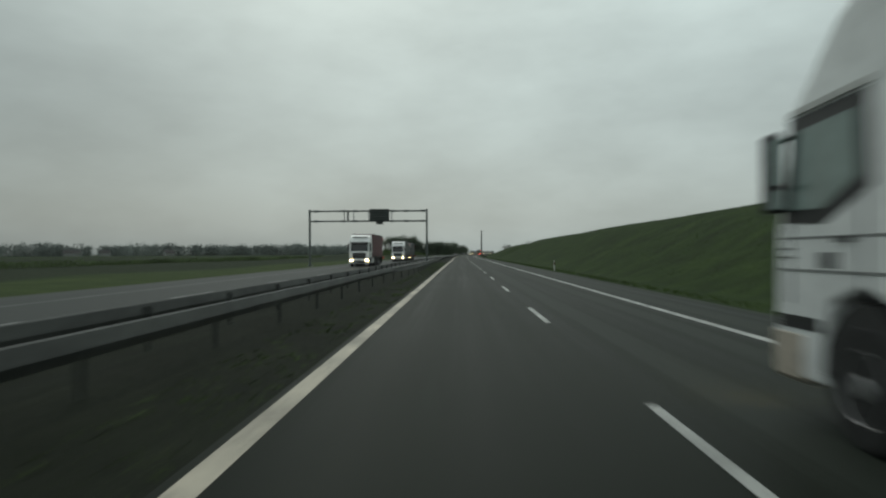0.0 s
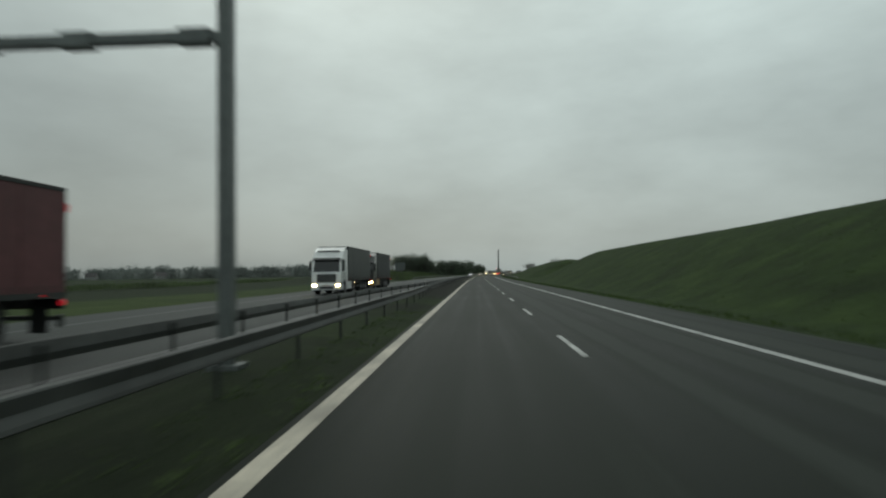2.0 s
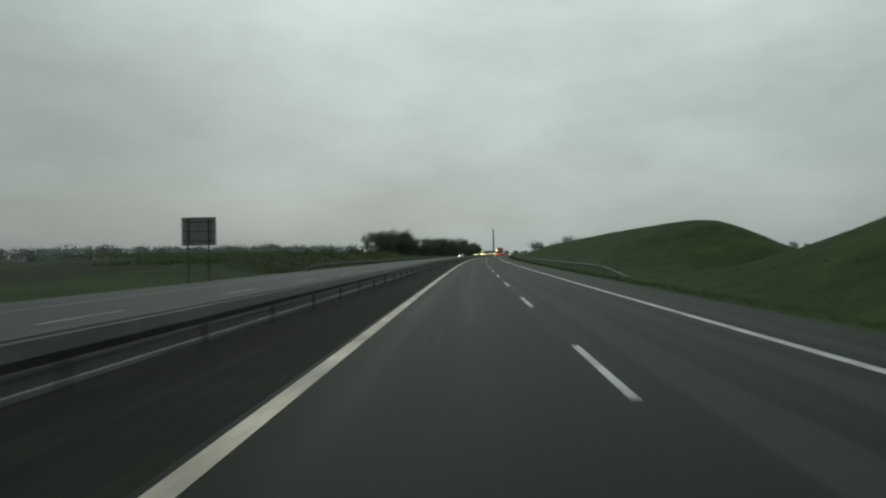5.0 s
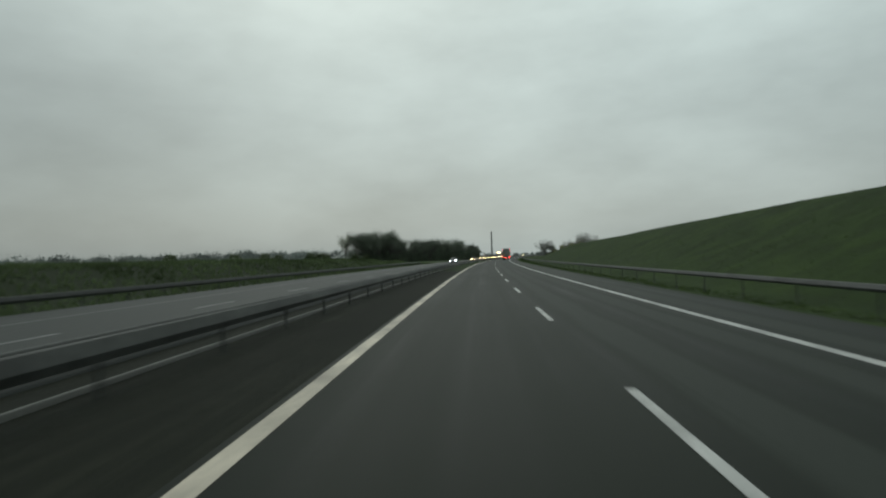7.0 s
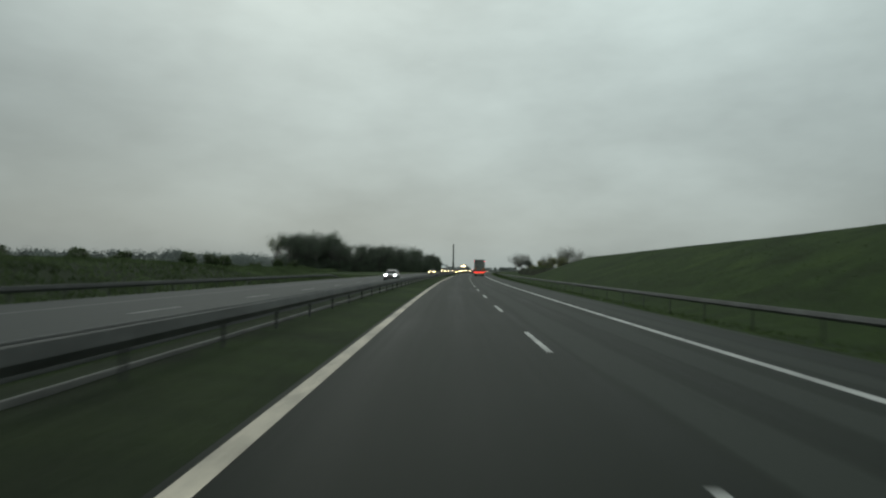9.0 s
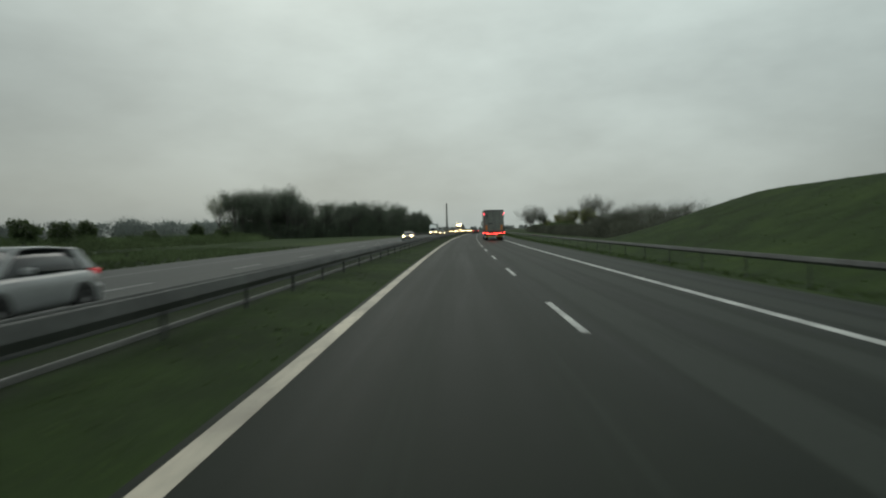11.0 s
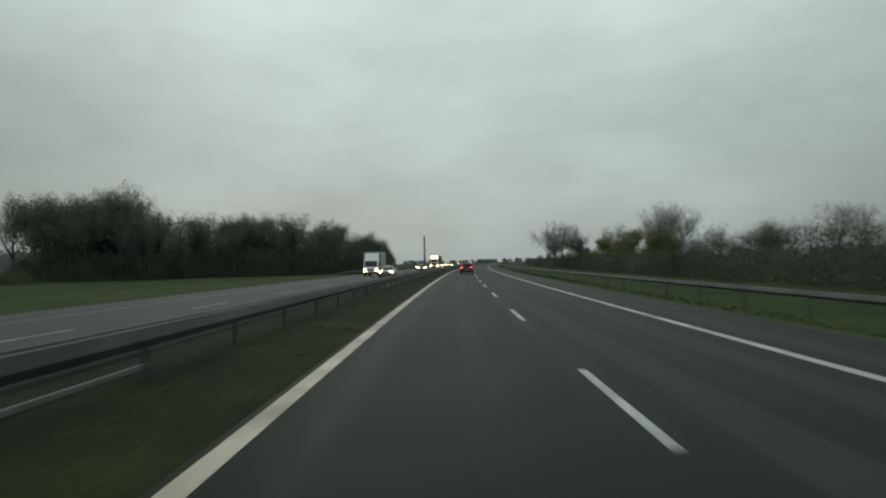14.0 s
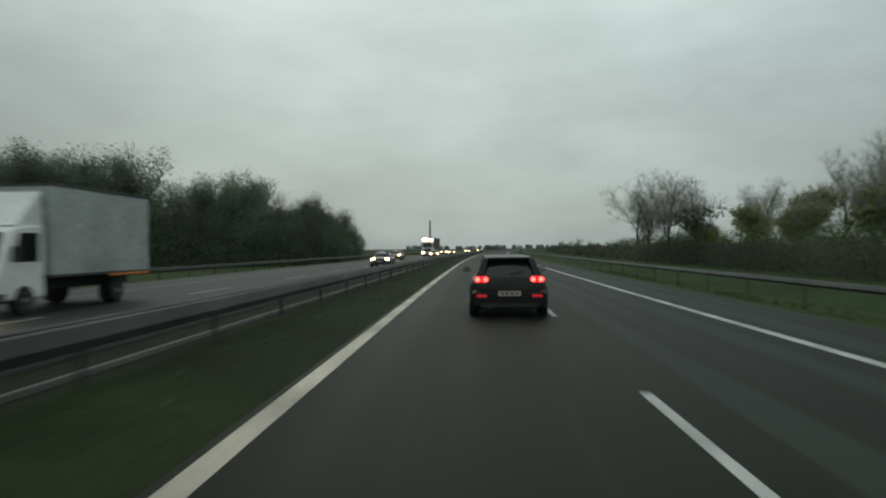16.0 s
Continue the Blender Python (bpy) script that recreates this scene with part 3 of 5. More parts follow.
def lorry(label, cab_mat, body_mat, rim_mat, m, tails=TAIL, length=16.5, skirt_mat=None, dressed=False, roof_lamps=False):
    """An articulated lorry; its nose is at the origin and it points along +y."""
    t = thing("lorry", label, "lorry", m=m)
    skirt_mat = skirt_mat or cab_mat
    skirt_end, axle = (-3.96, -4.72) if dressed else (-4.35, -5.05)
    # cab
    side = [(-0.02, 0.42), (0.0, 1.05), (-0.03, 1.75), (-0.36, 2.92), (-0.62, 3.12), (-1.05, 3.52), (-1.75, 3.84), (-2.22, 3.90), (-2.25, 1.05), (-1.98, 1.0), (-1.95, 0.95), (-1.82, 1.16), (-1.40, 1.30), (-0.98, 1.16), (-0.85, 0.80), (-0.82, 0.42)]
    if dressed:
        # a lower roof, with a separate narrow black wind deflector on it
        side[4:8] = [(-0.55, 3.08), (-0.95, 3.24), (-1.6, 3.30), (-2.22, 3.30)]
    cab = part("cab", Shape().prism(side, -1.22, 1.22), cab_mat, t, bevel=0.07)
    if dressed:
        part("roof_deflector", Shape().loft([[(-1.02, y, 3.27), (1.02, y, 3.27), (0.94, y, z), (-0.94, y, z)] for y, z in ((-0.95, 3.34), (-1.35, 3.56), (-1.8, 3.78), (-2.28, 3.92))]), BLACK_PLASTIC, cab, bevel=0.04)
    part("windscreen", Shape().loft([[(-1.06, y + o, z), (1.06, y + o, z), (1.0, y2 + o, z2), (-1.0, y2 + o, z2)] for o in (-0.02, 0.012) for y, z, y2, z2 in ((-0.055, 1.84, -0.335, 2.82),)]), GLASS, cab)
    part("sun_visor", Shape().prism([(-0.30, 2.86), (-0.10, 2.78), (-0.12, 2.84), (-0.34, 2.98)], -1.12, 1.12), BLACK_PLASTIC, cab)
    part("grille", Shape().box(-0.78, 0.78, -0.02, 0.014, 0.98, 1.66, 0.012), BLACK_PLASTIC, cab)
    for i in range(5):
        part("slat", Shape().box(-0.72, 0.72, 0.014, 0.03, 1.04 + 0.125 * i, 1.07 + 0.125 * i), TRIM_GREY, cab)
    part("bumper", Shape().box(-1.23, 1.23, -0.55, 0.07, 0.36, 0.86, 0.05), skirt_mat, cab)
    part("air_intake", Shape().box(-0.6, 0.6, 0.07, 0.076, 0.45, 0.66), BLACK_PLASTIC, cab)
    bar_text(cab, -0.30, 0.30, 0.69, 0.79, 0.076, PLATE)
    for d in (-1, 1):
        part("headlamp", Shape().box(d * 0.95 - 0.20, d * 0.95 + 0.20, 0.02, 0.086, 0.66, 0.83, 0.02), HEAD, cab)
        part("window_surround", Shape().prism([(-0.16, 1.86), (-0.36, 2.82), (-1.50, 2.86), (-1.54, 2.10), (-0.85, 1.82)], d * 1.215, d * 1.223), BLACK_PLASTIC, cab)
        part("side_window", Shape().prism([(-0.34, 1.98), (-0.46, 2.70), (-1.34, 2.74), (-1.37, 2.20), (-0.85, 1.96)], d * 1.215, d * 1.228), SKY_GLASS, cab)
        part("window_trim", Shape().prism([(-0.33, 2.84), (-0.36, 2.90), (-1.52, 2.94), (-1.52, 2.88)], d * 1.215, d * 1.250), WHITE_PLASTIC, cab)
        part("door_handle", Shape().box(d * 1.235 - 0.015, d * 1.235 + 0.015, -1.28, -1.08, 1.66, 1.71), BLACK_PLASTIC, cab)
        part("door_seam", Shape().prism([(-0.30, 1.1), (-0.27, 1.1), (-0.30, 2.86), (-0.33, 2.86)], d * 1.215, d * 1.226), BLACK_PLASTIC, cab)
        part("door_seam", Shape().box(d * 1.2205 - 0.004, d * 1.2205 + 0.004, -1.44, -1.41, 1.25, 2.86), BLACK_PLASTIC, cab)
        part("trim_line", Shape().box(d * 1.2205 - 0.006, d * 1.2205 + 0.006, -2.1, -0.12, 1.70, 1.722), TRIM_GREY, cab)
        part("trim_line", Shape().box(d * 1.2205 - 0.006, d * 1.2205 + 0.006, -2.1, -0.10, 1.40, 1.425), TRIM_GREY, cab)
        part("step_groove", Shape().box(d * 1.2205 - 0.006, d * 1.2205 + 0.006, -0.80, -0.06, 0.87, 0.99), BLACK_PLASTIC, cab)
        part("vent_louvre", Shape().box(d * 1.2205 - 0.008, d * 1.2205 + 0.008, -0.36, -0.10, 1.52, 1.54), TRIM_GREY, cab)
        part("vent_louvre", Shape().box(d * 1.2205 - 0.008, d * 1.2205 + 0.008, -0.36, -0.10, 1.60, 1.62), TRIM_GREY, cab)
        part("step_box", Shape().box(d * 1.2205 - 0.008, d * 1.2205 + 0.008, -1.05, -0.82, 1.44, 1.58, 0.006), BLACK_PLASTIC, cab)
        mirror = part("mirror", Shape().box(d * 1.345 - 0.085, d * 1.345 + 0.085, -0.30, -0.12, 1.95, 2.72, 0.04), BLACK_PLASTIC, cab)
        part("mirror_face", Shape().box(d * 1.345 - 0.065, d * 1.345 + 0.065, -0.306, -0.30, 2.22, 2.68), MIRROR, mirror)
        part("mirror_face", Shape().box(d * 1.345 - 0.065, d * 1.345 + 0.065, -0.306, -0.30, 1.99, 2.17), MIRROR, mirror)
        for z in (1.98, 2.66):
            part("mirror_arm", Shape().tube((d * 1.20, -0.24, z), (d * 1.33, -0.22, z), 0.025, sides=6), BLACK_PLASTIC, mirror)
        part("arch", Shape().prism([(-1.40 + 0.60 * math.cos(a), 0.52 + 0.66 * math.sin(a)) for a in (0.1 * math.pi * i for i in range(11))], d * 1.0, d * 1.21), CHASSIS, cab)
        wheel(t, d * 1.06, -1.40, 0.51, 0.32, STEEL_RIM, d)
        wheel(t, d * 0.98, axle, 0.51, 0.55, STEEL_RIM, d)
        part("side_skirt", Shape().box(d * 1.20 - 0.02, d * 1.20 + 0.02, skirt_end, -2.02, 0.24 if dressed else 0.40, 1.06, 0.015), skirt_mat, t)
        part("cab_fairing", Shape().box(d * 1.19 - 0.025, d * 1.19 + 0.025, -2.72, -2.22, 1.1, 3.7, 0.02), BLACK_PLASTIC if dressed else cab_mat, t)
        part("mudguard", Shape().prism([(axle + 0.62 * math.cos(a), 0.54 + 0.60 * math.sin(a)) for a in (0.1 * math.pi * i for i in range(11))] + [(axle + 0.58 * math.cos(a), 0.54 + 0.56 * math.sin(a)) for a in (0.1 * math.pi * i for i in range(10, -1, -1))], d * 0.72, d * 1.25), BLACK_PLASTIC, t)
    part("roof_lamp_bar", Shape().box(-0.9, 0.9, -1.0, -0.9, 3.50, 3.60, 0.01) if not dressed else Shape().box(-0.9, 0.9, -0.72, -0.62, 3.10, 3.20, 0.01), BLACK_PLASTIC, cab)
    if roof_lamps:
        for x in (-0.9, -0.55, -0.2, 0.2, 0.55, 0.9):
            part("roof_lamp", Shape().disc((x, -0.88, 3.62), (0, 1, 0), 0.15, 0.08), HEAD, cab)
    part("frame", Shape().box(-0.45, 0.45, -6.4, -0.6, 0.62, 0.98), CHASSIS, t)
    # semi-trailer
    y1, y0 = -2.85, -length
    body = part("trailer_body", Shape().box(-1.275, 1.275, y0, y1, 1.16, 4.0, 0.03), body_mat, t)
    for d in (-1, 1):
        part("top_rail", Shape().box(d * 1.285 - 0.015, d * 1.285 + 0.015, y0, y1, 3.88, 3.985), ZINC_DARK, body)
        part("bottom_rail", Shape().box(d * 1.285 - 0.015, d * 1.285 + 0.015, y0, y1, 1.10, 1.24), ZINC_DARK, body)
        for i in range(1, 6):
            y = y0 + (y1 - y0) * i / 6
            part("curtain_seam", Shape().box(d * 1.278 - 0.006, d * 1.278 + 0.006, y - 0.025, y + 0.025, 1.24, 3.88), body_mat, body)
        for i in range(24):
            y = y0 + 0.35 + (y1 - y0 - 0.7) * i / 23
            part("strap", Shape().box(d * 1.279 - 0.006, d * 1.279 + 0.006, y - 0.03, y + 0.03, 1.20, 1.42), body_mat if dressed else ZINC_DARK, body)
        if dressed:
            for z in (1.40, 1.50):
                part("hem", Shape().box(d * 1.2785 - 0.006, d * 1.2785 + 0.006, y0 + 0.1, y1 - 0.05, z, z + 0.028), ZINC_DARK, body)
        for i in range(3):
            wheel(t, d * 1.02, y0 + 2.55 + 1.31 * i, 0.50, 0.40, rim_mat, d)
            part("mudguard", Shape().prism([(y0 + 2.55 + 1.31 * i + 0.58 * math.cos(a), 0.52 + 0.57 * math.sin(a)) for a in (math.pi * (0.15 + 0.07 * j) for j in range(11))] + [(y0 + 2.55 + 1.31 * i + 0.54 * math.cos(a), 0.52 + 0.53 * math.sin(a)) for a in (math.pi * (0.15 + 0.07 * j) for j in range(10, -1, -1))], d * 0.80, d * 1.23), BLACK_PLASTIC, t)
        for z in (0.52, 0.84):
            part("side_guard", Shape().box(d * 1.22 - 0.02, d * 1.22 + 0.02, y0 + 6.3, -6.3, z, z + 0.13), skirt_mat if dressed else ZINC_DARK, t)
        part("landing_leg", Shape().box(d * 0.85 - 0.06, d * 0.85 + 0.06, -6.9, -6.78, 0.35, 1.12), CHASSIS, t)
        for i in range(5):
            y = y0 + 0.9 + i * 2.6
            part("side_marker", Shape().box(d * 1.30 - 0.01, d * 1.30 + 0.01, y - 0.06, y + 0.06, 1.14, 1.19), AMBER if dressed and i == 0 else TAIL_DIM, body)
    part("trailer_frame", Shape().box(-0.55, 0.55, y0 + 0.3, -3.4, 0.86, 1.16), CHASSIS, t)
    # rear
    door = {d: part("rear_door", Shape().box(min(d * 1.20, d * 0.004), max(d * 1.20, d * 0.004), y0 - 0.02, y0, 1.24, 3.86, 0.008), body_mat, body) for d in (-1, 1)}
    part("rear_header", Shape().box(-1.275, 1.275, y0 - 0.03, y0, 3.86, 4.0, 0.01), ZINC_DARK, body)
    for d in (-1, 1):
        part("rear_post", Shape().box(d * 1.24 - 0.035, d * 1.24 + 0.035, y0 - 0.03, y0, 1.16, 3.86), ZINC_DARK, body)
        for x in (0.16, 0.75):
            part("lock_rod", Shape().tube((d * x, y0 - 0.05, 1.2), (d * x, y0 - 0.05, 3.84), 0.016, sides=6), ZINC, door[d])
        for z in (1.5, 2.3, 3.1, 3.7):
            part("hinge", Shape().box(d * 1.16 - 0.06, d * 1.16 + 0.06, y0 - 0.035, y0 - 0.02, z - 0.03, z + 0.03), ZINC, door[d])
        part("reflective_panel", Shape().box(d * 0.98 - 0.12, d * 0.98 + 0.12, y0 - 0.026, y0 - 0.02, 1.34, 2.02), ORANGE_PANEL, door[d], "orange reflective warning panel")
        part("top_lamp", Shape().box(d * 1.27 - 0.05, d * 1.27 + 0.05, y0 - 0.07, y0 - 0.03, 3.36, 3.58, 0.015), MARKER if dressed else TAIL_DIM, body)
        part("corner_lamp", Shape().disc((d * 1.37, y0 + 0.25, 0.98), (0, 1, 0), 0.08, 0.06), tails, body)
        part("mud_flap", Shape().box(d * 1.0 - 0.24, d * 1.0 + 0.24, y0 + 0.62, y0 + 0.64, 0.22, 0.9), BLACK_PLASTIC, t)
    part("seam", Shape().box(-0.012, 0.012, y0 - 0.026, y0 - 0.02, 1.26, 3.84), PRINT, door[-1])
    bar_text(door[-1], -0.98, -0.80, 2.86, 3.52, y0 - 0.024, PRINT)
    bar_text(door[-1], -0.82, -0.22, 2.10, 2.30, y0 - 0.024, PRINT)
    lamp_beam = part("rear_beam", Shape().box(-1.24, 1.24, y0 - 0.06, y0 + 0.06, 0.80, 1.08, 0.015), BLACK_PLASTIC, t)
    for i in range(9):
        x = -0.92 + 1.84 * i / 8
        wide = 0.13 if i in (0, 8) else 0.085
        part("tail_lamp", Shape().box(x - wide, x + wide, y0 - 0.085, y0 - 0.055, 0.88, 1.00 if i in (0, 8) else 0.96, 0.012), tails, lamp_beam)
    underrun = part("underrun_bar", Shape().box(-1.22, 1.22, y0 - 0.02, y0 + 0.08, 0.50, 0.62, 0.015), YELLOW_BAR if dressed else ZINC, t)
    part("plate", Shape().box(-0.26, 0.26, y0 - 0.028, y0 - 0.02, 0.52, 0.63), PLATE, underrun)
    for d in (-1, 1):
        part("bracket", Shape().box(d * 0.6 - 0.04, d * 0.6 + 0.04, y0, y0 + 0.1, 0.58, 0.86), CHASSIS, underrun)
        part("end_cap", Shape().box(d * 1.16 - 0.06, d * 1.16 + 0.06, y0 - 0.07, y0 + 0.08, 0.32, 0.66, 0.02), WHITE_PLASTIC if dressed else ZINC, underrun)
    if dressed:
        part("reflective_tape", Shape().box(-1.18, 1.18, y0 - 0.036, y0 - 0.03, 1.175, 1.225), RED_REFLECTOR, body)
        part("reflective_tape", Shape().box(-1.255, -1.215, y0 - 0.036, y0 - 0.03, 1.24, 3.30), RED_REFLECTOR, body)
        for d in (-1, 1):
            for i in range(6):
                z = 1.08 + 0.50 * i
                part("marker_lamp", Shape().box(d * 1.235 - 0.03, d * 1.235 + 0.03, -2.44, -2.32, z, z + 0.09, 0.012), MARKER, t)
            part("skirt_strip", Shape().box(d * 1.225 - 0.008, d * 1.225 + 0.008, skirt_end, -2.02, 0.22, 0.265), AMBER, t, "glowing orange strip along the skirt")
            part("skirt_lamp", Shape().box(d * 1.225 - 0.01, d * 1.225 + 0.01, -3.92, -3.64, 0.62, 0.68), AMBER, t)
            part("skirt_lamp", Shape().box(d * 1.225 - 0.01, d * 1.225 + 0.01, -2.4, -2.2, 0.68, 0.74), AMBER, t)
        for x in (-0.75, 0.75):
            part("tractor_tail_lamp", Shape().box(x - 0.25, x + 0.25, -6.47, -6.42, 0.66, 0.80, 0.015), tails, t)
        for d in (-1, 1):
            part("tractor_tail_lamp", Shape().box(d * 1.22 - 0.02, d * 1.22 + 0.02, -6.3, -6.08, 0.80, 0.93, 0.01), tails, t)
    return t


WHITE_CAB = paint("white_cab_paint", (0.78, 0.79, 0.78))
DIRTY_WHITE = material("mud_splashed_white_paint", (0.40, 0.35, 0.29), 0.5, vary=0.6, coarse=1.5, fine=9)
BLUE_CAB = paint("blue_cab_paint", (0.020, 0.215, 0.46))
DARK_CAB = paint("dark_cab_paint", (0.045, 0.048, 0.045))
# orange glow of the lamps, put into the bumper and skirt colour
ORANGE_GLOW = paint("orange_lamp_glow_paint", (0.36, 0.20, 0.05))
GREY_CURTAIN = material("grey_curtain", (0.195, 0.205, 0.185), 0.6, vary=0.3, coarse=0.35, fine=3.0, bump=0.15, bump_scale=1.2)
RED_CURTAIN = material("dull_red_curtain", (0.12, 0.042, 0.044), 0.6, vary=0.35, coarse=0.35, fine=3.0, bump=0.15, bump_scale=1.2)
PALE_CURTAIN = material("pale_curtain", (0.30, 0.31, 0.31), 0.6, vary=0.35, coarse=0.35, fine=3.0, bump=0.15, bump_scale=1.2)
GREEN_CURTAIN = material("grey_green_curtain", (0.030, 0.038, 0.034), 0.5, vary=0.5, coarse=0.35, fine=3.0, bump=0.15, bump_scale=1.2)
DARK_CURTAIN = material("dark_curtain", (0.022, 0.027, 0.026), 0.6, vary=0.35, coarse=0.35, fine=3.0, bump=0.15, bump_scale=1.2)
BLUE_RIM = material("blue_rim", (0.025, 0.195, 0.42), 0.4, 0.2, vary=0.4, coarse=4, fine=14)

lorry("white articulated lorry with pale curtain trailer in our slow lane", WHITE_CAB, PALE_CURTAIN, STEEL_RIM, on_road(11.45, 6.22), skirt_mat=DIRTY_WHITE)
lorry("blue articulated lorry with grey curtain trailer and many red marker lamps", BLUE_CAB, GREY_CURTAIN, BLUE_RIM, on_road(520.3, 6.07), dressed=True)
lorry("oncoming white lorry with dull red trailer, headlamps lit", WHITE_CAB, RED_CURTAIN, STEEL_RIM, on_road(83.0, -10.3, 0, 180), length=13.0, tails=TAIL_DIM)
lorry("oncoming white lorry with dark grey-green trailer, headlamps lit", WHITE_CAB, GREEN_CURTAIN, STEEL_RIM, on_road(131.5, -10.3, 0, 180), length=14.0, tails=TAIL_DIM)
lorry("oncoming dark lorry with orange lamp glow painted on its bumper and dark trailer, headlamps lit", DARK_CAB, DARK_CURTAIN, STEEL_RIM, on_road(148.5, -10.4, 0, 180), length=13.0, skirt_mat=ORANGE_GLOW, tails=TAIL_DIM)
lorry("far oncoming lorry with dark trailer in a queue, headlamps lit", WHITE_CAB, DARK_CURTAIN, STEEL_RIM, on_road(745.0, -10.4, 0, 180), roof_lamps=True, tails=TAIL_DIM)


# ---- cars ----
def superellipse(w, z0, z1, y, n=20, e=3.2, top=1.0):
    """A ring across the car at y; the upper half is narrowed by top."""
    ring = []
    for i in range(n):
        a = 2 * math.pi * (i + 0.5) / n
        c, s_ = math.cos(a), math.sin(a)
        x = w * math.copysign(abs(c) ** (2 / e), c)
        q = math.copysign(abs(s_) ** (2 / e), s_)
        ring.append((x * (1 + (top - 1) * max(q, 0)), y, (z0 + z1) / 2 + (z1 - z0) / 2 * q))
    return ring


def car(label, body_mat, m, heads=None, tails=None, wide=0.89, tall=1.46):
    """A hatchback; its middle is at the origin and it points along +y."""
    t = thing("car", label, "car", m=m)
    w, k = wide, tall / 1.46
    sills = [(-2.08, 0.72, 0.42, 0.78), (-2.02, 0.84, 0.30, 0.93), (-1.85, 0.95, 0.22, 0.98), (-1.4, 1.0, 0.20, 0.985), (-0.4, 1.0, 0.19, 0.96), (0.6, 1.0, 0.19, 0.95), (1.1, 0.985, 0.20, 0.93), (1.7, 0.95, 0.22, 0.86), (1.98, 0.86, 0.26, 0.76), (2.08, 0.70, 0.36, 0.66)]
    body = part("body", Shape().loft([superellipse(w * a, z0, z1 * k, y, 24, 4.5) for y, a, z0, z1 in sills]), body_mat, t, smooth=True)
    house = [(-1.96, 0.66, 0.93, 0.985), (-1.80, 0.80, 0.92, 1.18), (-1.48, 0.83, 0.90, 1.385), (-1.0, 0.83, 0.9, 1.435), (-0.2, 0.835, 0.9, 1.445), (0.35, 0.82, 0.9, 1.40), (0.75, 0.81, 0.9, 1.20), (1.12, 0.80, 0.88, 0.96)]
    part("cabin_glass", Shape().loft([superellipse(w * a, z0 * k - 0.2, z1 * k, y, 24, 3.6, 0.68) for y, a, z0, z1 in house]), GLASS, body, smooth=True)
    roof = [(-1.60, 0.53, 1.375), (-1.3, 0.58, 1.425), (-0.7, 0.61, 1.455), (-0.1, 0.61, 1.46), (0.32, 0.57, 1.425)]
    part("roof", Shape().loft([superellipse(w * a, z * k - 0.07, z * k, y, 20, 4.0) for y, a, z in roof]), body_mat, body, smooth=True)
    part("spoiler", Shape().box(-w * 0.54, w * 0.54, -1.70, -1.45, 1.365 * k, 1.41 * k, 0.015), body_mat, body)
    for d in (-1, 1):
        for low, high in (((-1.97, -1.52, 0.66, 0.86, 0.95), (-1.60, -1.34, 0.50, 0.66, 1.395)), ((0.96, 1.12, 0.70, 0.83, 0.93), (0.24, 0.36, 0.52, 0.65, 1.40))):
            part("pillar", Shape().loft([[(d * w * x0, ya, z * k), (d * w * x1, ya, z * k), (d * w * x1, yb, z * k), (d * w * x0, yb, z * k)] for ya, yb, x0, x1, z in (low, high)]), body_mat, body, bevel=0.02)
        mirror = part("mirror", Shape().box(d * (w + 0.10) - 0.09, d * (w + 0.10) + 0.09, 0.55, 0.68, 0.96, 1.09, 0.03), body_mat, body)
        part("mirror_face", Shape().box(d * (w + 0.10) - 0.07, d * (w + 0.10) + 0.07, 0.544, 0.55, 0.975, 1.075), MIRROR, mirror)
        for y in (-1.28, 1.30):
            part("arch", Shape().disc((d * (w - 0.055), y, 0.33), (1, 0, 0), 0.37, 0.14, 20), CHASSIS, body)
            wheel(t, d * (w - 0.09), y, 0.315, 0.21, STEEL_RIM, d)
        lamp = part("tail_cluster", Shape().loft([superellipse(0.16, 0.80, 0.95, y, 16, 3.0) for y in (-2.07, -2.02, -1.86)]), TAIL_GLOW if tails else TAIL_DIM, body)
        for v in range(len(lamp.data.vertices)):
            lamp.data.vertices[v].co.x += d * w * 0.71
        if tails:
            for x in (0.60, 0.80):
                part("tail_lamp", Shape().disc((d * w * x, -2.075, 0.875), (0, 1, 0), 0.052, 0.02), tails, lamp)
        # no lamp: a weak red emission stands in for the light the reflector returns
        part("reflector", Shape().box(d * w * 0.70 - 0.12, d * w * 0.70 + 0.12, -2.115, -2.06, 0.47, 0.53, 0.01), TAIL_DIM, body)
        head = part("headlamp", Shape().loft([superellipse(0.19, 0.60, 0.78, y, 14, 3.0) for y in (1.80, 1.97, 2.02)]), heads or GLASS, body)
        for v in range(len(head.data.vertices)):
            head.data.vertices[v].co.x += d * w * 0.66
        if heads:
            part("fog_lamp", Shape().disc((d * w * 0.70, 2.06, 0.40), (0, 1, 0), 0.055, 0.03), WHITE_PLASTIC, body)
    part("rear_bumper", Shape().box(-w * 0.96, w * 0.96, -2.10, -1.8, 0.20, 0.64, 0.08), body_mat, body)
    part("bumper_insert", Shape().box(-w * 0.75, w * 0.75, -2.105, -2.0, 0.22, 0.34, 0.02), BLACK_PLASTIC, body)
    plate = part("plate", Shape().box(-0.26, 0.26, -2.112, -2.095, 0.50, 0.61), PLATE, body)
    for i in range(4):
        part("lettering", Shape().box(-0.20 + 0.11 * i, -0.13 + 0.11 * i, -2.115, -2.112, 0.53, 0.58), PRINT, plate)
    part("badge", Shape().disc((0, -2.075, 0.86), (0, 1, 0), 0.05, 0.02), ZINC, body)
    part("front_grille", Shape().box(-0.42, 0.42, 1.9, 2.085, 0.56, 0.70, 0.02), BLACK_PLASTIC, body)
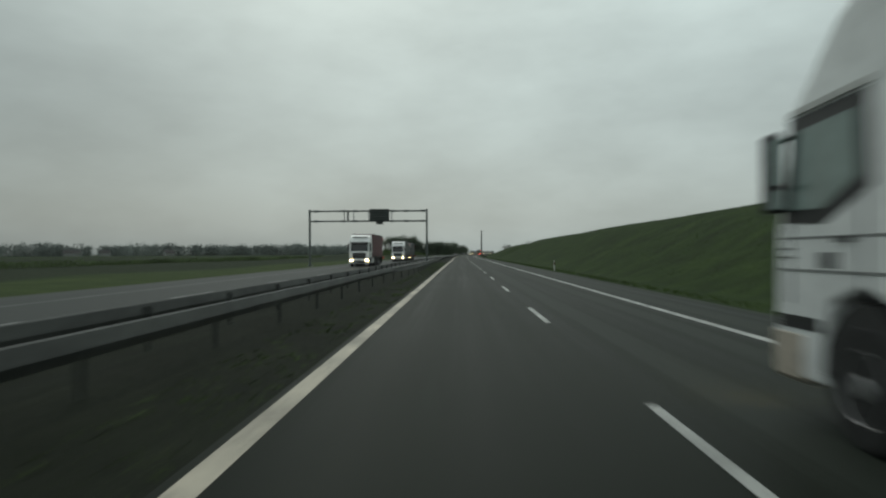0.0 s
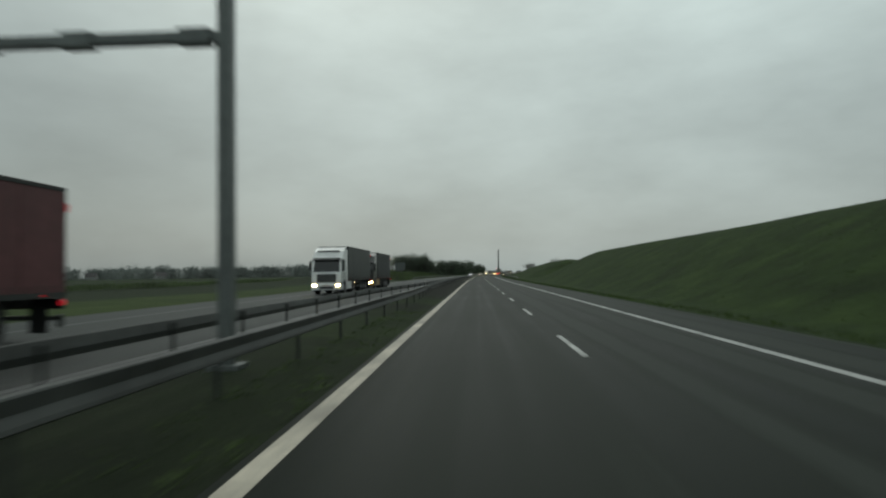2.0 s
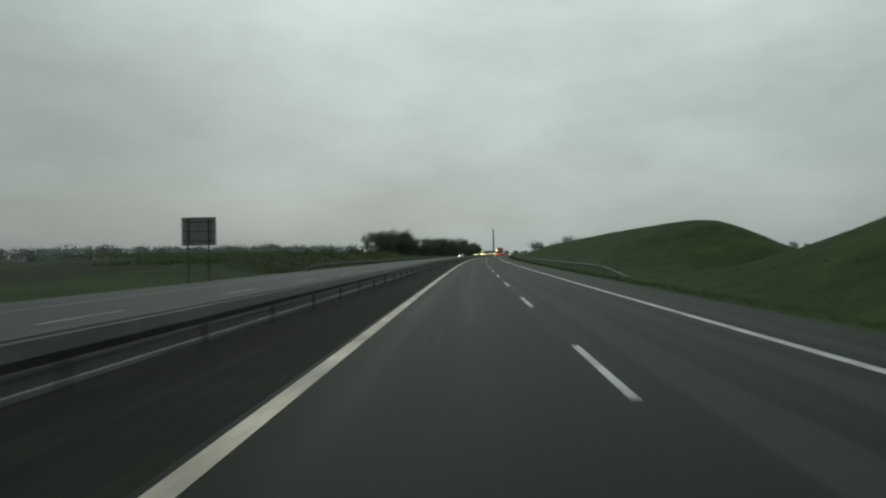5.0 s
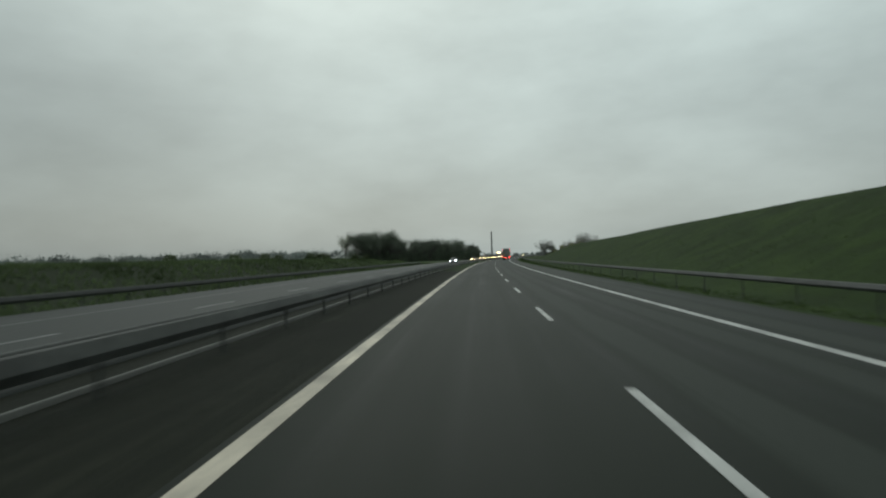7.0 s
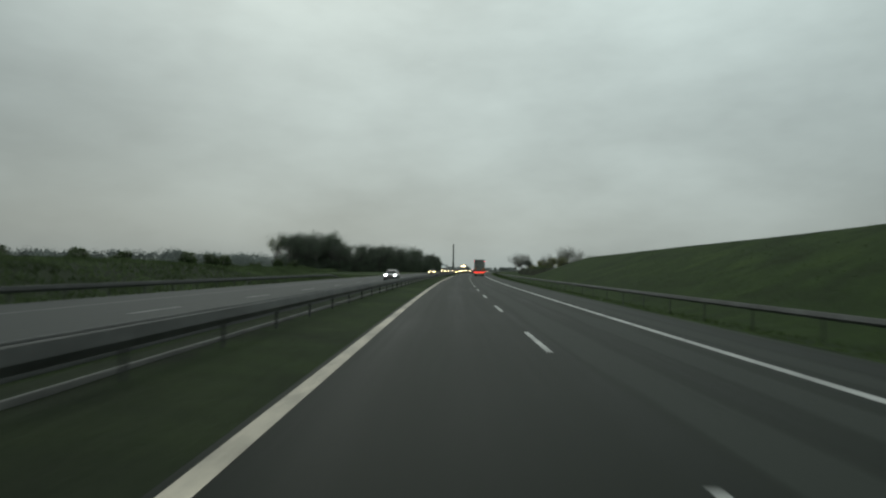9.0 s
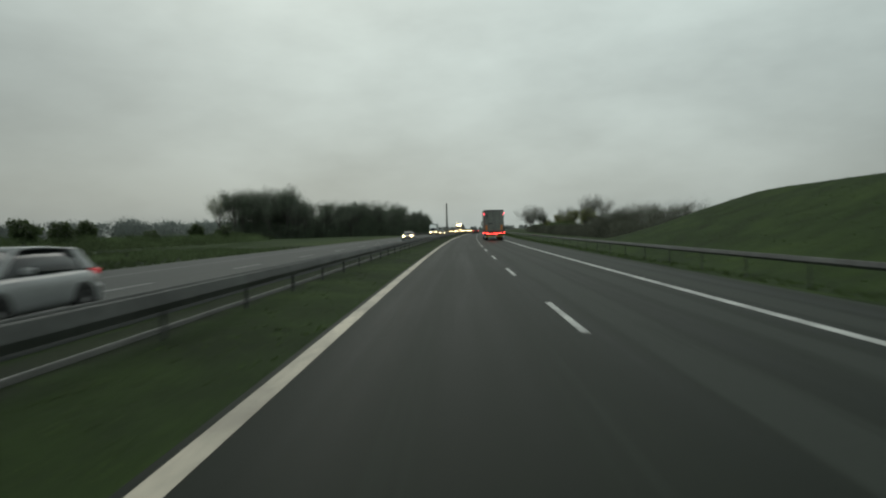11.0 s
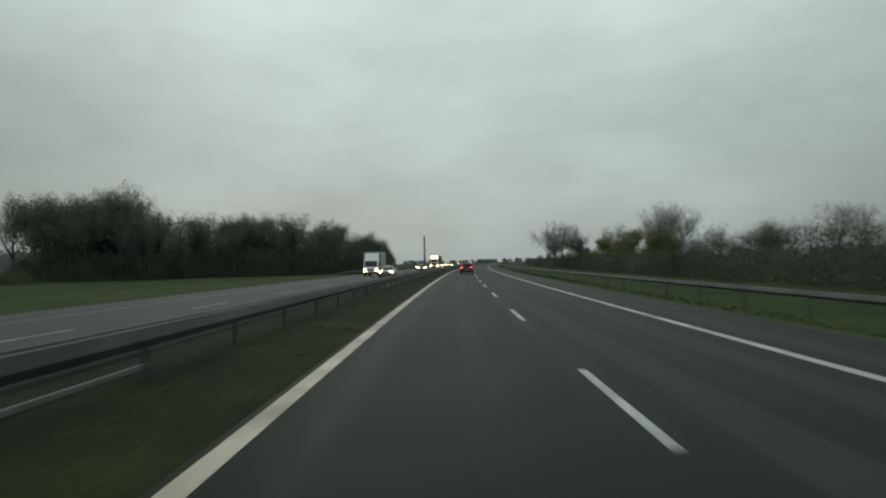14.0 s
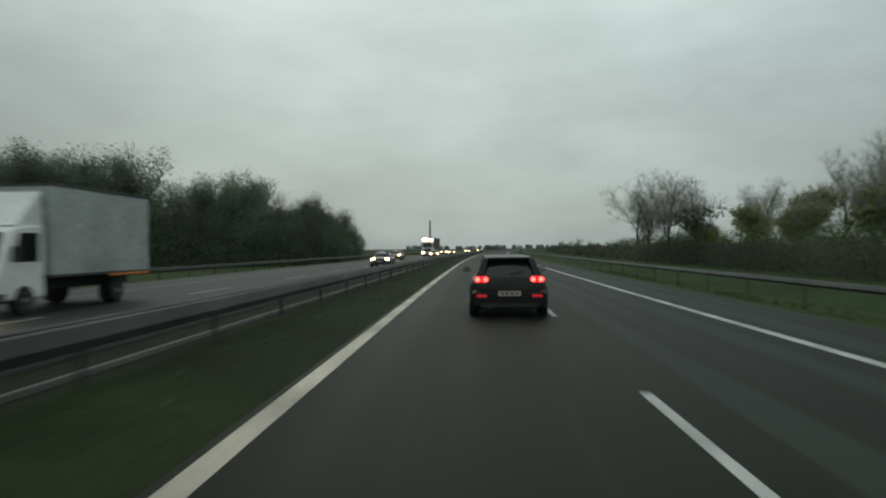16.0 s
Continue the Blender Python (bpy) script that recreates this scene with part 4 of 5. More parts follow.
    part("front_intake", Shape().box(-0.55, 0.55, 1.9, 2.09, 0.28, 0.44, 0.02), BLACK_PLASTIC, body)
    part("front_plate", Shape().box(-0.26, 0.26, 2.085, 2.095, 0.45, 0.55), PLATE, body)
    part("tailpipe", Shape().tube((-0.45, -2.12, 0.24), (-0.45, -1.9, 0.24), 0.035, sides=10), ZINC, t)
    part("wiper", Shape().tube((0.0, -1.99, 0.99), (0.30, -1.93, 1.06), 0.010, sides=5), BLACK_PLASTIC, body)
    return t


DARK_CAR = material("dark_grey_car_paint", (0.010, 0.0098, 0.0100), 0.36, vary=0.3, coarse=0.9, fine=6, spec=0.28, coat=0.08)
SILVER_CAR = paint("silver_car_paint", (0.26, 0.27, 0.27))
BLACK_CAR = paint("black_car_paint", (0.012, 0.013, 0.015))
RED_CAR = paint("dull_red_car_paint", (0.14, 0.03, 0.03))
car("dark grey hatchback with lit twin tail lamps in our lane", DARK_CAR, on_road(604.5 + 17.0, 2.78, 0, 0), tails=TAIL, wide=0.90, tall=1.42)
for s, lat, mat, what, lamps in ((430, -6.7, SILVER_CAR, "silver", HEAD_WHITE), (519, -6.7, SILVER_CAR, "silver", HEAD), (609, -6.7, SILVER_CAR, "silver", HEAD), (664, -6.7, BLACK_CAR, "black", HEAD),
                                 (700, -10.4, RED_CAR, "dull red", HEAD), (722, -6.7, SILVER_CAR, "silver", HEAD), (770, -6.8, BLACK_CAR, "black", HEAD), (812, -10.4, SILVER_CAR, "silver", HEAD), (905, -6.8, RED_CAR, "dull red", HEAD), (788, -10.4, BLACK_CAR, "black", HEAD), (835, -6.8, SILVER_CAR, "silver", HEAD), (880, -10.4, BLACK_CAR, "black", HEAD), (960, -10.4, SILVER_CAR, "silver", HEAD)):
    car("oncoming %s hatchback with lit headlamps in the other carriageway" % what, mat, on_road(s, lat, 0, 180), heads=lamps)


GREY_BOX = material("weathered_white_box", (0.36, 0.39, 0.38), 0.5, vary=0.45, coarse=0.5, fine=5)


def box_van(label, m):
    """A white box lorry; nose at the origin, pointing along +y."""
    t = thing("box_van", label, "van", m=m)
    cab = part("cab", Shape().prism([(0.0, 0.40), (0.02, 1.0), (-0.12, 1.25), (-0.55, 2.15), (-0.85, 2.28), (-1.75, 2.30), (-1.75, 0.40)], -1.02, 1.02), WHITE_CAB, t, bevel=0.06)
    part("windscreen", Shape().loft([[(-0.90, -0.15 + o, 1.30), (0.90, -0.15 + o, 1.30), (0.82, -0.53 + o, 2.10), (-0.82, -0.53 + o, 2.10)] for o in (-0.02, 0.02)]), GLASS, cab)
    part("grille", Shape().box(-0.5, 0.5, 0.0, 0.03, 0.78, 0.98, 0.01), BLACK_PLASTIC, cab)
    part("bumper", Shape().box(-1.03, 1.03, -0.3, 0.08, 0.32, 0.62, 0.04), BLACK_PLASTIC, cab)
    part("deflector", Shape().prism([(-0.75, 2.28), (-1.70, 3.2), (-1.75, 2.3)], -0.95, 0.95), WHITE_CAB, cab)
    box = part("cargo_box", Shape().box(-1.22, 1.22, -6.9, -1.85, 0.92, 3.42, 0.03), GREY_BOX, t)
    for z in (0.92, 3.36):
        part("edge_rail", Shape().box(-1.24, 1.24, -6.92, -1.83, z, z + 0.07), ZINC, box)
    part("frame", Shape().box(-0.5, 0.5, -6.8, -0.5, 0.55, 0.92), CHASSIS, t)
    for d in (-1, 1):
        part("headlamp", Shape().box(d * 0.80 - 0.17, d * 0.80 + 0.17, -0.06, 0.045, 0.74, 0.94, 0.02), HEAD, cab)
        part("side_window", Shape().prism([(-0.55, 1.35), (-0.80, 2.08), (-1.5, 2.10), (-1.5, 1.35)], d * 1.015, d * 1.03), GLASS, cab)
        part("mirror", Shape().box(d * 1.22 - 0.10, d * 1.22 + 0.10, -0.45, -0.33, 1.35, 1.75, 0.03), BLACK_PLASTIC, cab)
        wheel(t, d * 0.92, -0.95, 0.38, 0.24, STEEL_RIM, d)
        wheel(t, d * 0.90, -5.1, 0.38, 0.42, STEEL_RIM, d)
        part("reflective_strip", Shape().box(d * 1.245 - 0.005, d * 1.245 + 0.005, -6.8, -4.4, 0.86, 0.93), ORANGE_PANEL, box, "orange reflective strip along the box")
    return t


box_van("oncoming white box van with lit headlamps", on_road(619.5, -10.4, 0, 180))


# ---- trees, hedges and the distance ----
def leafy(m, share):
    """Lets a share of the light pass through the leaves."""
    n, l = m.node_tree.nodes, m.node_tree.links
    b = n["Principled BSDF"]
    through_leaf = n.new("ShaderNodeBsdfTranslucent")
    l.new(b.inputs["Base Color"].links[0].from_socket, through_leaf.inputs["Color"])
    k = n.new("ShaderNodeMixShader")
    k.inputs[0].default_value = share
    l.new(b.outputs[0], k.inputs[1])
    l.new(through_leaf.outputs[0], k.inputs[2])
    l.new(k.outputs[0], n["Material Output"].inputs["Surface"])
    return m


BARK = material("wet_bark", (0.10, 0.097, 0.088), 0.9, vary=0.5, coarse=0.6, fine=8, spec=0.2, random_tint=0.2)
TWIG = material("bare_twigs", (0.33, 0.33, 0.30), 0.9, vary=0.4, coarse=0.3, fine=3, spec=0.1, random_tint=0.25)
WOOD_TWIG = material("dark_wet_twigs", (0.19, 0.21, 0.175), 0.9, vary=0.4, coarse=0.3, fine=3, spec=0.1, random_tint=0.25)
DARK_LEAF = leafy(material("dark_ivy_and_twigs", (0.122, 0.150, 0.110), 0.8, vary=0.6, coarse=0.35, fine=2.5, spec=0.15, random_tint=0.3), 0.45)
SPRING_LEAF = leafy(material("yellow_green_spring_leaves", (0.38, 0.40, 0.16), 0.8, vary=0.5, coarse=0.4, fine=2.5, spec=0.15), 0.6)
HEDGE_LEAF = leafy(material("dark_hedge", (0.098, 0.104, 0.080), 0.85, vary=0.7, coarse=0.12, fine=1.2, spec=0.12), 0.45)
HEDGE_GREEN = leafy(material("green_hedge", (0.092, 0.125, 0.060), 0.85, vary=0.7, coarse=0.12, fine=1.2, spec=0.12), 0.45)
PALE_LEAF = leafy(material("pale_young_leaves", (0.22, 0.26, 0.155), 0.8, vary=0.5, coarse=0.4, fine=2.5, spec=0.15), 0.5)
# greyer and paler than the near leaves: distance haze is put into this colour
HAZY_LEAF = leafy(material("far_trees", (0.21, 0.235, 0.22), 0.9, vary=0.5, coarse=0.02, fine=0.3, spec=0.1), 0.45)


def spray(shape, rng, p, n, size, thin=1.0, reach=0.6, calm=0.0):
    """n small leaves about p; calm leaves hang more nearly upright."""
    for _ in range(n):
        c = p + Vector((rng.gauss(0, reach), rng.gauss(0, reach), rng.gauss(0, reach * 0.8)))
        a = Vector((rng.uniform(-1, 1), rng.uniform(-1, 1), rng.uniform(-1, 1))) * (1 - calm)
        a = (a + Vector((0, 0, calm))).normalized()
        b = a.cross(Vector((rng.uniform(-1, 1), rng.uniform(-1, 1), rng.uniform(-1, 1) * (1 - calm)))).normalized()
        k = size * rng.uniform(0.5, 1.3)
        a, b = a * k, b * k * 0.55 * thin
        shape.add([c - a, c + b, c + a * 0.9, c - b], [(0, 1, 2, 3)])


def twigs(shape, rng, p, d, n, length, thick=0.009, forks=2):
    """n thin bare twigs that fan out from p about the way d, each with side twigs."""
    for _ in range(n):
        w = (d * 0.9 + Vector((rng.uniform(-1, 1), rng.uniform(-1, 1), rng.uniform(-0.5, 0.9)))).normalized()
        q = p + w * length * rng.uniform(0.5, 1.2)
        side = w.cross(Vector((rng.uniform(-1, 1), rng.uniform(-1, 1), 0.3))).normalized() * thick
        shape.add([p - side, p + side, q], [(0, 1, 2)])
        for _ in range(forks):
            o = p.lerp(q, rng.uniform(0.3, 0.9))
            e = o + (w + Vector((rng.uniform(-1, 1), rng.uniform(-1, 1), rng.uniform(-0.6, 0.8)))).normalized() * length * rng.uniform(0.25, 0.55)
            shape.add([o - side * 0.6, o + side * 0.6, e], [(0, 1, 2)])


def grow(limbs, tips, rng, p, d, length, r, level, rise):
    """A limb in three bent lengths that thins and throws side limbs; rise turns them upwards."""
    sides = (8, 6, 4, 3, 3)[level]
    for i in range(3):
        bend = Vector((rng.gauss(0, 0.13), rng.gauss(0, 0.13), rng.uniform(0, 0.22) * rise if level else 0))
        d = (d + bend).normalized()
        q = p + d * length / 3
        r2 = r * (0.82 if level else 0.86)
        if level < 3:
            limbs.tube(p, q, r, r2, sides, False)
        else:
            flat = d.cross(Vector((rng.uniform(-1, 1), rng.uniform(-1, 1), 0.4))).normalized()
            limbs.add([p - flat * r, p + flat * r, q + flat * r2, q - flat * r2], [(0, 1, 2, 3)])
        p, r = q, r2
        if level < 3 and (level or i > 0):
            for _ in range(2 if level else 3):
                a = rng.uniform(0, 2 * math.pi)
                u = d.cross(Vector((math.cos(a), math.sin(a), 0.2))).normalized()
                spread = rng.uniform(0.40, 0.85)
                grow(limbs, tips, rng, p, (d * (1 - spread * 0.5) + u * spread + Vector((0, 0, 0.3 * rise))).normalized(), length * rng.uniform(0.50, 0.68), r * (0.62 if level == 0 else 0.48), level + 1, rise)
    tips.append((p, d, level))
    if level < 3:
        grow(limbs, tips, rng, p, d, length * 0.6, r * 0.9, level + 1, rise)


def tree(seed, height, label, leaf=None, leaves=0, leaf_size=0.3, fan=5, trunk_share=0.38, girth=0.016, rise=1.0, leafy_below=2.0, twig=TWIG, twig_share=0.085, reach=0.026, fine=0.009):
    """leafy_below: the share of the height up to which ivy leaves clothe the limbs."""
    rng = random.Random(seed)
    limbs, tips, crown = Shape(), [], Shape()
    lean = Vector((rng.gauss(0, 0.04), rng.gauss(0, 0.04), 1)).normalized()
    grow(limbs, tips, rng, Vector((0, 0, -0.4)), lean, height * trunk_share, height * girth, 0, rise)
    top = max(p.z for p, d, n in tips)
    for p, d, n in tips:
        if n >= 2:
            twigs(crown, rng, p, d, fan, height * twig_share, fine, forks=1 if height > 16 else 2)
    t = thing("tree", label, "tree")
    part("trunk", limbs, BARK, t)
    part("crown", crown, twig, t)
    if leaves:
        foliage = Shape()
        for p, d, n in tips:
            if n >= 2 and p.z < top * leafy_below * rng.uniform(0.8, 1.1):
                spray(foliage, rng, p, leaves, leaf_size, reach=height * reach, calm=0.3)
        part("foliage", foliage, leaf, t)
    t.scale = [height / (top + height * 0.05)] * 3
    return t


def stand(t, x, y, z, spin, size=1.0):
    k = t.scale[0] * size
    t.matrix_world = pose(x, y, z, 0, 0, spin)
    t.scale = (k, k, k)
    return t


def another(t, x, y, z, spin, size=1.0):
    c = copy_thing(t, pose(x, y, z, 0, 0, spin))
    c.scale = [k * size for k in t.scale]
    return c


# the wood on the far side, from its near corner along the field edge to the road
WOOD_LABEL = "tall dark woodland tree with ivy and bare top"
kinds = [tree(11, 20.0, WOOD_LABEL, DARK_LEAF, 13, 0.165, fan=7, leafy_below=0.96, twig=WOOD_TWIG, twig_share=0.066, reach=0.034),
         tree(12, 19.0, WOOD_LABEL, DARK_LEAF, 12, 0.155, fan=7, leafy_below=0.88, twig=WOOD_TWIG, twig_share=0.068, reach=0.032),
         tree(13, 21.0, WOOD_LABEL, DARK_LEAF, 13, 0.165, fan=7, leafy_below=1.0, twig=WOOD_TWIG, twig_share=0.062, reach=0.034),
         tree(14, 18.0, "tall bare woodland tree with fine twigs", DARK_LEAF, 8, 0.15, fan=7, leafy_below=0.68, twig=WOOD_TWIG, twig_share=0.070, reach=0.030)]
for t in kinds:
    tagged(t, group="trees of the wood")
rng = random.Random(5)
used = set()
EDGE = [(-70.5, 679.0), (-45.0, 669.0), (-18.5, 670.0), (7.6, 697.0), (9.5, 735.0)]


def edge_point(u):
    """A point u metres along the wood's edge, and the way into the wood there."""
    for (ax, ay), (bx, by) in zip(EDGE, EDGE[1:]):
        run = math.hypot(bx - ax, by - ay)
        if u <= run or (bx, by) == EDGE[-1]:
            d = Vector((bx - ax, by - ay, 0)) / run
            return Vector((ax, ay, 0)) + d * u, Vector((-d.y, d.x, 0))
        u -= run


for row in range(3):
    u = 0.0
    while u < 126:
        p, into = edge_point(u)
        q = p + into * (2.6 + row * 6.0 + rng.uniform(-2.0, 2.0)) + Vector((rng.uniform(-1.5, 1.5), rng.uniform(-1.5, 1.5), 0))
        tall = 20.5 - 6.6 * smooth(25, 44, u + 5 * row) - 3.0 * smooth(88, 96, u)
        size = tall * rng.uniform(0.84, 1.06) * (1.0 if row < 2 else 1.04) / 20.0
        n = rng.choice((0, 1, 2, 3) if size < 0.85 else (0, 2, 2, 1))
        if n not in used:
            used.add(n)
            stand(kinds[n], q.x, q.y, -0.4, rng.uniform(0, 360), size)
        else:
            another(kinds[n], q.x, q.y, -0.4, rng.uniform(0, 360), size)
        u += rng.uniform(4.4, 7.0)


end_tree = stand(tree(15, 20.0, "tall tree in pale young leaf at the end of the wood", PALE_LEAF, 9, 0.16, fan=7, leafy_below=1.0, reach=0.032), -77.5, 689.0, -0.4, 35)
tagged(end_tree, group="trees of the wood")


def hedge(name, label, mat, points, heights, depth, seed, leaf=0.28, dense=16, step=1.0, base=-0.4, bare=9):
    """An uneven belt of shrubs along a line of (x, y) points: a tangle of small leaves with bare stems that stand out above."""
    rng = random.Random(seed)
    shape = Shape()
    for (ax, ay), (bx, by) in zip(points, points[1:]):
        run = math.hypot(bx - ax, by - ay)
        n = max(1, int(run / step))
        for i in range(n):
            u = i / n
            x, y = ax + (bx - ax) * u, ay + (by - ay) * u
            wave = 0.5 + 0.5 * noise.noise((x * 0.07, y * 0.07, seed)) + 0.35 * noise.noise((x * 0.3, y * 0.3, seed + 4))
            h = heights[0] + (heights[1] - heights[0]) * min(max(wave, 0), 1)
            for _ in range(dense):
                side = rng.uniform(-1, 1)
                z = h * (1 - 0.35 * side * side) * rng.random() ** 1.2 * 0.9
                spray(shape, rng, Vector((x + side * depth / 2 + rng.uniform(-0.6, 0.6), y + rng.uniform(-0.7, 0.7), z + base)), 1, leaf, reach=0.15, calm=0.55)
            for _ in range(bare):
                side = rng.uniform(-0.9, 0.9)
                twigs(shape, rng, Vector((x + side * depth / 2, y + rng.uniform(-0.5, 0.5), h * rng.uniform(0.35, 0.8) + base)), Vector((0, 0, 1)), 2, h * 0.36, 0.009)
    return tagged(new(name, shape.mesh(name, mat)), label, "hedge", kind="stuff")


def line(s0, s1, lat0, lat1, n=12):
    return [tuple(place(s0 + (s1 - s0) * i / n, lat0 + (lat1 - lat0) * i / n)[:2]) for i in range(n + 1)]


hedge("woodland_undergrowth", "dark undergrowth along the foot of the wood", DARK_LEAF, EDGE[:5], (5.0, 8.0), 4.5, 21, 0.16, 420, 0.8, bare=14)
hedge("woodland_undergrowth", "dense ivy-clad stems within the wood", DARK_LEAF, [(-47.0, 681.0), (-32.0, 680.0), (-20.0, 682.0), (0.0, 702.0)], (8.5, 11.0), 6.0, 34, 0.36, 260, 0.9, bare=8)
hedge("woodland_undergrowth", "dark undergrowth deep in the wood", DARK_LEAF, [(x - 6, y + 14) for x, y in EDGE[:5]], (8.5, 11.5), 6.0, 27, 0.40, 190, 0.9, bare=4)
hedge("woodland_undergrowth", "dense ivy-clad stems within the tall end of the wood", DARK_LEAF, [(-68.0, 688.0), (-57.0, 684.0), (-47.0, 681.0)], (13.0, 16.0), 7.0, 33, 0.42, 260, 1.0, bare=8)
hedge("hedge", "dark green shrubs on the far verge", HEDGE_GREEN, line(246, 400, -30, -36, 16), (0.15, 0.5), 8.0, 22, 0.09, 110, 0.8, 1.75, 2)
hedge("hedge", "dark green shrubs at the foot of the field", HEDGE_GREEN, line(400, 560, -34, -44, 12), (0.4, 1.3), 6.0, 35, 0.125, 115, 0.8, 0.2, 4)
hedge("hedge", "dark shrubs beyond the far verge and field", HEDGE_GREEN, line(380, 640, -58, -74, 18), (1.4, 3.4), 6.0, 23, 0.19, 130, 0.8, -0.2, 4)
hedge("hedge", "low dark hedgerow at the far edge of the meadow", HEDGE_GREEN, line(-20, 300, -66, -62, 8), (0.7, 1.3), 2.5, 29, 0.16, 50, 0.8, -0.3, 4)
hedge("hedge", "dark leafless hedge beyond the hard shoulder", HEDGE_LEAF, line(505, 700, 25, 26, 20), (2.0, 3.3), 4.0, 24, 0.13, 150, 0.7, bare=12)
hedge("hedge", "low dark shrubs along the road far ahead", HEDGE_LEAF, line(700, 1150, 26, 30, 20), (1.6, 3.6), 5.0, 25, 0.35, 30, 1.2)
hedge("hedge", "dark scrub behind the roadside hedge", HEDGE_LEAF, line(530, 690, 41, 47, 16), (4.6, 7.0), 8.0, 26, 0.095, 300, 0.8, bare=24)
hedge("hedge", "green shrubs among the roadside trees", HEDGE_GREEN, line(640, 740, 34, 30, 10), (3.0, 5.4), 8.0, 28, 0.16, 110, 0.9, bare=16)

hedge("spring_shrubs", "yellow-green shrubs in young leaf among the roadside trees", SPRING_LEAF, [(57.0, 678.0), (64.0, 675.0), (74.0, 670.0)], (4.2, 6.6), 5.0, 37, 0.10, 330, 0.7, -0.5, 12)

# bare trees above the hedge
bare = tree(31, 11.6, "bare roadside tree with several stems and fine twigs", fan=11, trunk_share=0.36, girth=0.013, rise=0.5, twig_share=0.075, fine=0.0062)
stand(bare, 51.8, 679.5, -0.5, 40)
tagged(bare, group="bare roadside trees")
another(bare, 47.6, 681.0, -0.5, 150, 0.88)
another(bare, 50.0, 684.0, -0.5, 250, 0.80)
ivy_tree = stand(tree(32, 10.4, "roadside tree with an ivy-dark stem and bare top", DARK_LEAF, 7, 0.15, fan=6, trunk_share=0.36, girth=0.016, rise=0.7, leafy_below=0.65), 55.6, 678.0, -0.5, 10)
tagged(ivy_tree, group="bare roadside trees")
big = tree(33, 15.0, "large bare roadside tree with a broad open crown", fan=13, trunk_share=0.35, girth=0.0125, rise=0.5, twig_share=0.075, fine=0.0062)
stand(big, 72.4, 672.4, -0.5, 0)
tagged(big, group="bare roadside trees")
another(big, 76.4, 676.0, -0.5, 120, 0.95)
another(big, 69.6, 676.5, -0.5, 75, 0.9)
another(big, 86.0, 672.0, -0.5, 220, 0.66)
another(big, 66.5, 684.0, -0.5, 310, 0.72)
another(bare, 5.1, 760.0, -0.4, 200, 0.70)
for x, y, k in ((61.5, 672.0, 1.0), (65.2, 677.0, 1.25), (58.0, 683.0, 0.8), (62.6, 682.0, 1.05), (68.4, 670.0, 1.3), (71.5, 668.0, 1.1)):
    if k == 1.0:
        willow = stand(tree(34, 7.2, "young tree with yellow-green spring leaves", SPRING_LEAF, 7, 0.11, fan=9, trunk_share=0.28), x, y, -0.5, 70)
        tagged(willow, group="spring trees")
    else:
        another(willow, x, y, -0.5, k * 300, k)
rng = random.Random(8)
for s, lat, k in ((556, 47, 0.58), (567, 50, 0.52), (578, 46, 0.60), (592, 50, 0.72), (603, 46, 0.68), (617, 52, 0.80), (629, 47, 0.72), (641, 50, 0.76), (650, 45, 0.5)):
    q = place(s, lat)
    another(rng.choice((bare, ivy_tree, bare)), q.x, q.y, -0.5, rng.uniform(0, 360), k)
for i in range(14):
    s, lat = 700 + i * 26 + rng.uniform(-8, 8), 32 + rng.uniform(-3, 14)
    q = place(s, lat)
    another(rng.choice((bare, ivy_tree)), q.x, q.y, -0.5, rng.uniform(0, 360), rng.uniform(0.35, 0.6))
field_tree = tree(36, 5.4, "small round field tree in fresh green leaf", HEDGE_GREEN, 11, 0.18, fan=4, trunk_share=0.22, girth=0.018, rise=0.8)
tagged(field_tree, group="small trees in the field hedge")
for i in range(17):
    q = place(392 + i * 14 + rng.uniform(-5, 5), -60 - 0.9 * i + rng.uniform(-4, 4))
    size, spin = rng.uniform(0.62, 1.06), rng.uniform(0, 360)
    if i == 0:
        stand(field_tree, q.x, q.y, -0.3, spin, 0.8)
    else:
        another(field_tree, q.x, q.y, -0.3, spin, size / 0.8)


def far_belt(label, a, b, n, heights, seed):
    """A belt of trees far off, each a ragged clump of leaves, with a hedgerow between them."""
    rng = random.Random(seed)
    shape = Shape()
    for i in range(n):
        u = (i + rng.random()) / n
        x, y = a[0] + (b[0] - a[0]) * u + rng.uniform(-40, 40), a[1] + (b[1] - a[1]) * u + rng.uniform(-40, 40)
        wave = 0.5 + 0.45 * noise.noise((u * 14, seed, 0)) + 0.35 * noise.noise((u * 45, seed, 5))
        h = heights[0] + (heights[1] - heights[0]) * min(max(wave, 0), 1.1) * rng.uniform(0.85, 1.1)
        r = h * rng.uniform(0.45, 0.65)
        for i_leaf in range(180):
            core = i_leaf < 95
            z = h * rng.uniform(-0.05, 0.85 if core else 1.0)
            k = math.sqrt(max(0.03, 1 - (max(z, 0) / h) ** 2.5)) * r * (0.85 if core else 1.0)
            spray(shape, rng, Vector((x + rng.uniform(-k, k), y + rng.uniform(-k, k), z - 0.8)), 1, 1.1 if core else 0.42, 1.5, 0.3, 0.6)
    return tagged(new("far_trees", shape.mesh("far_trees", HAZY_LEAF)), label, "trees", kind="stuff")


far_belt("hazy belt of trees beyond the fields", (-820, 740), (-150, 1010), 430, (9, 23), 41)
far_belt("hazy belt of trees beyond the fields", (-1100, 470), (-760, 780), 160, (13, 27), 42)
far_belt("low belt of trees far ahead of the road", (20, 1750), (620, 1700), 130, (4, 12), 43)
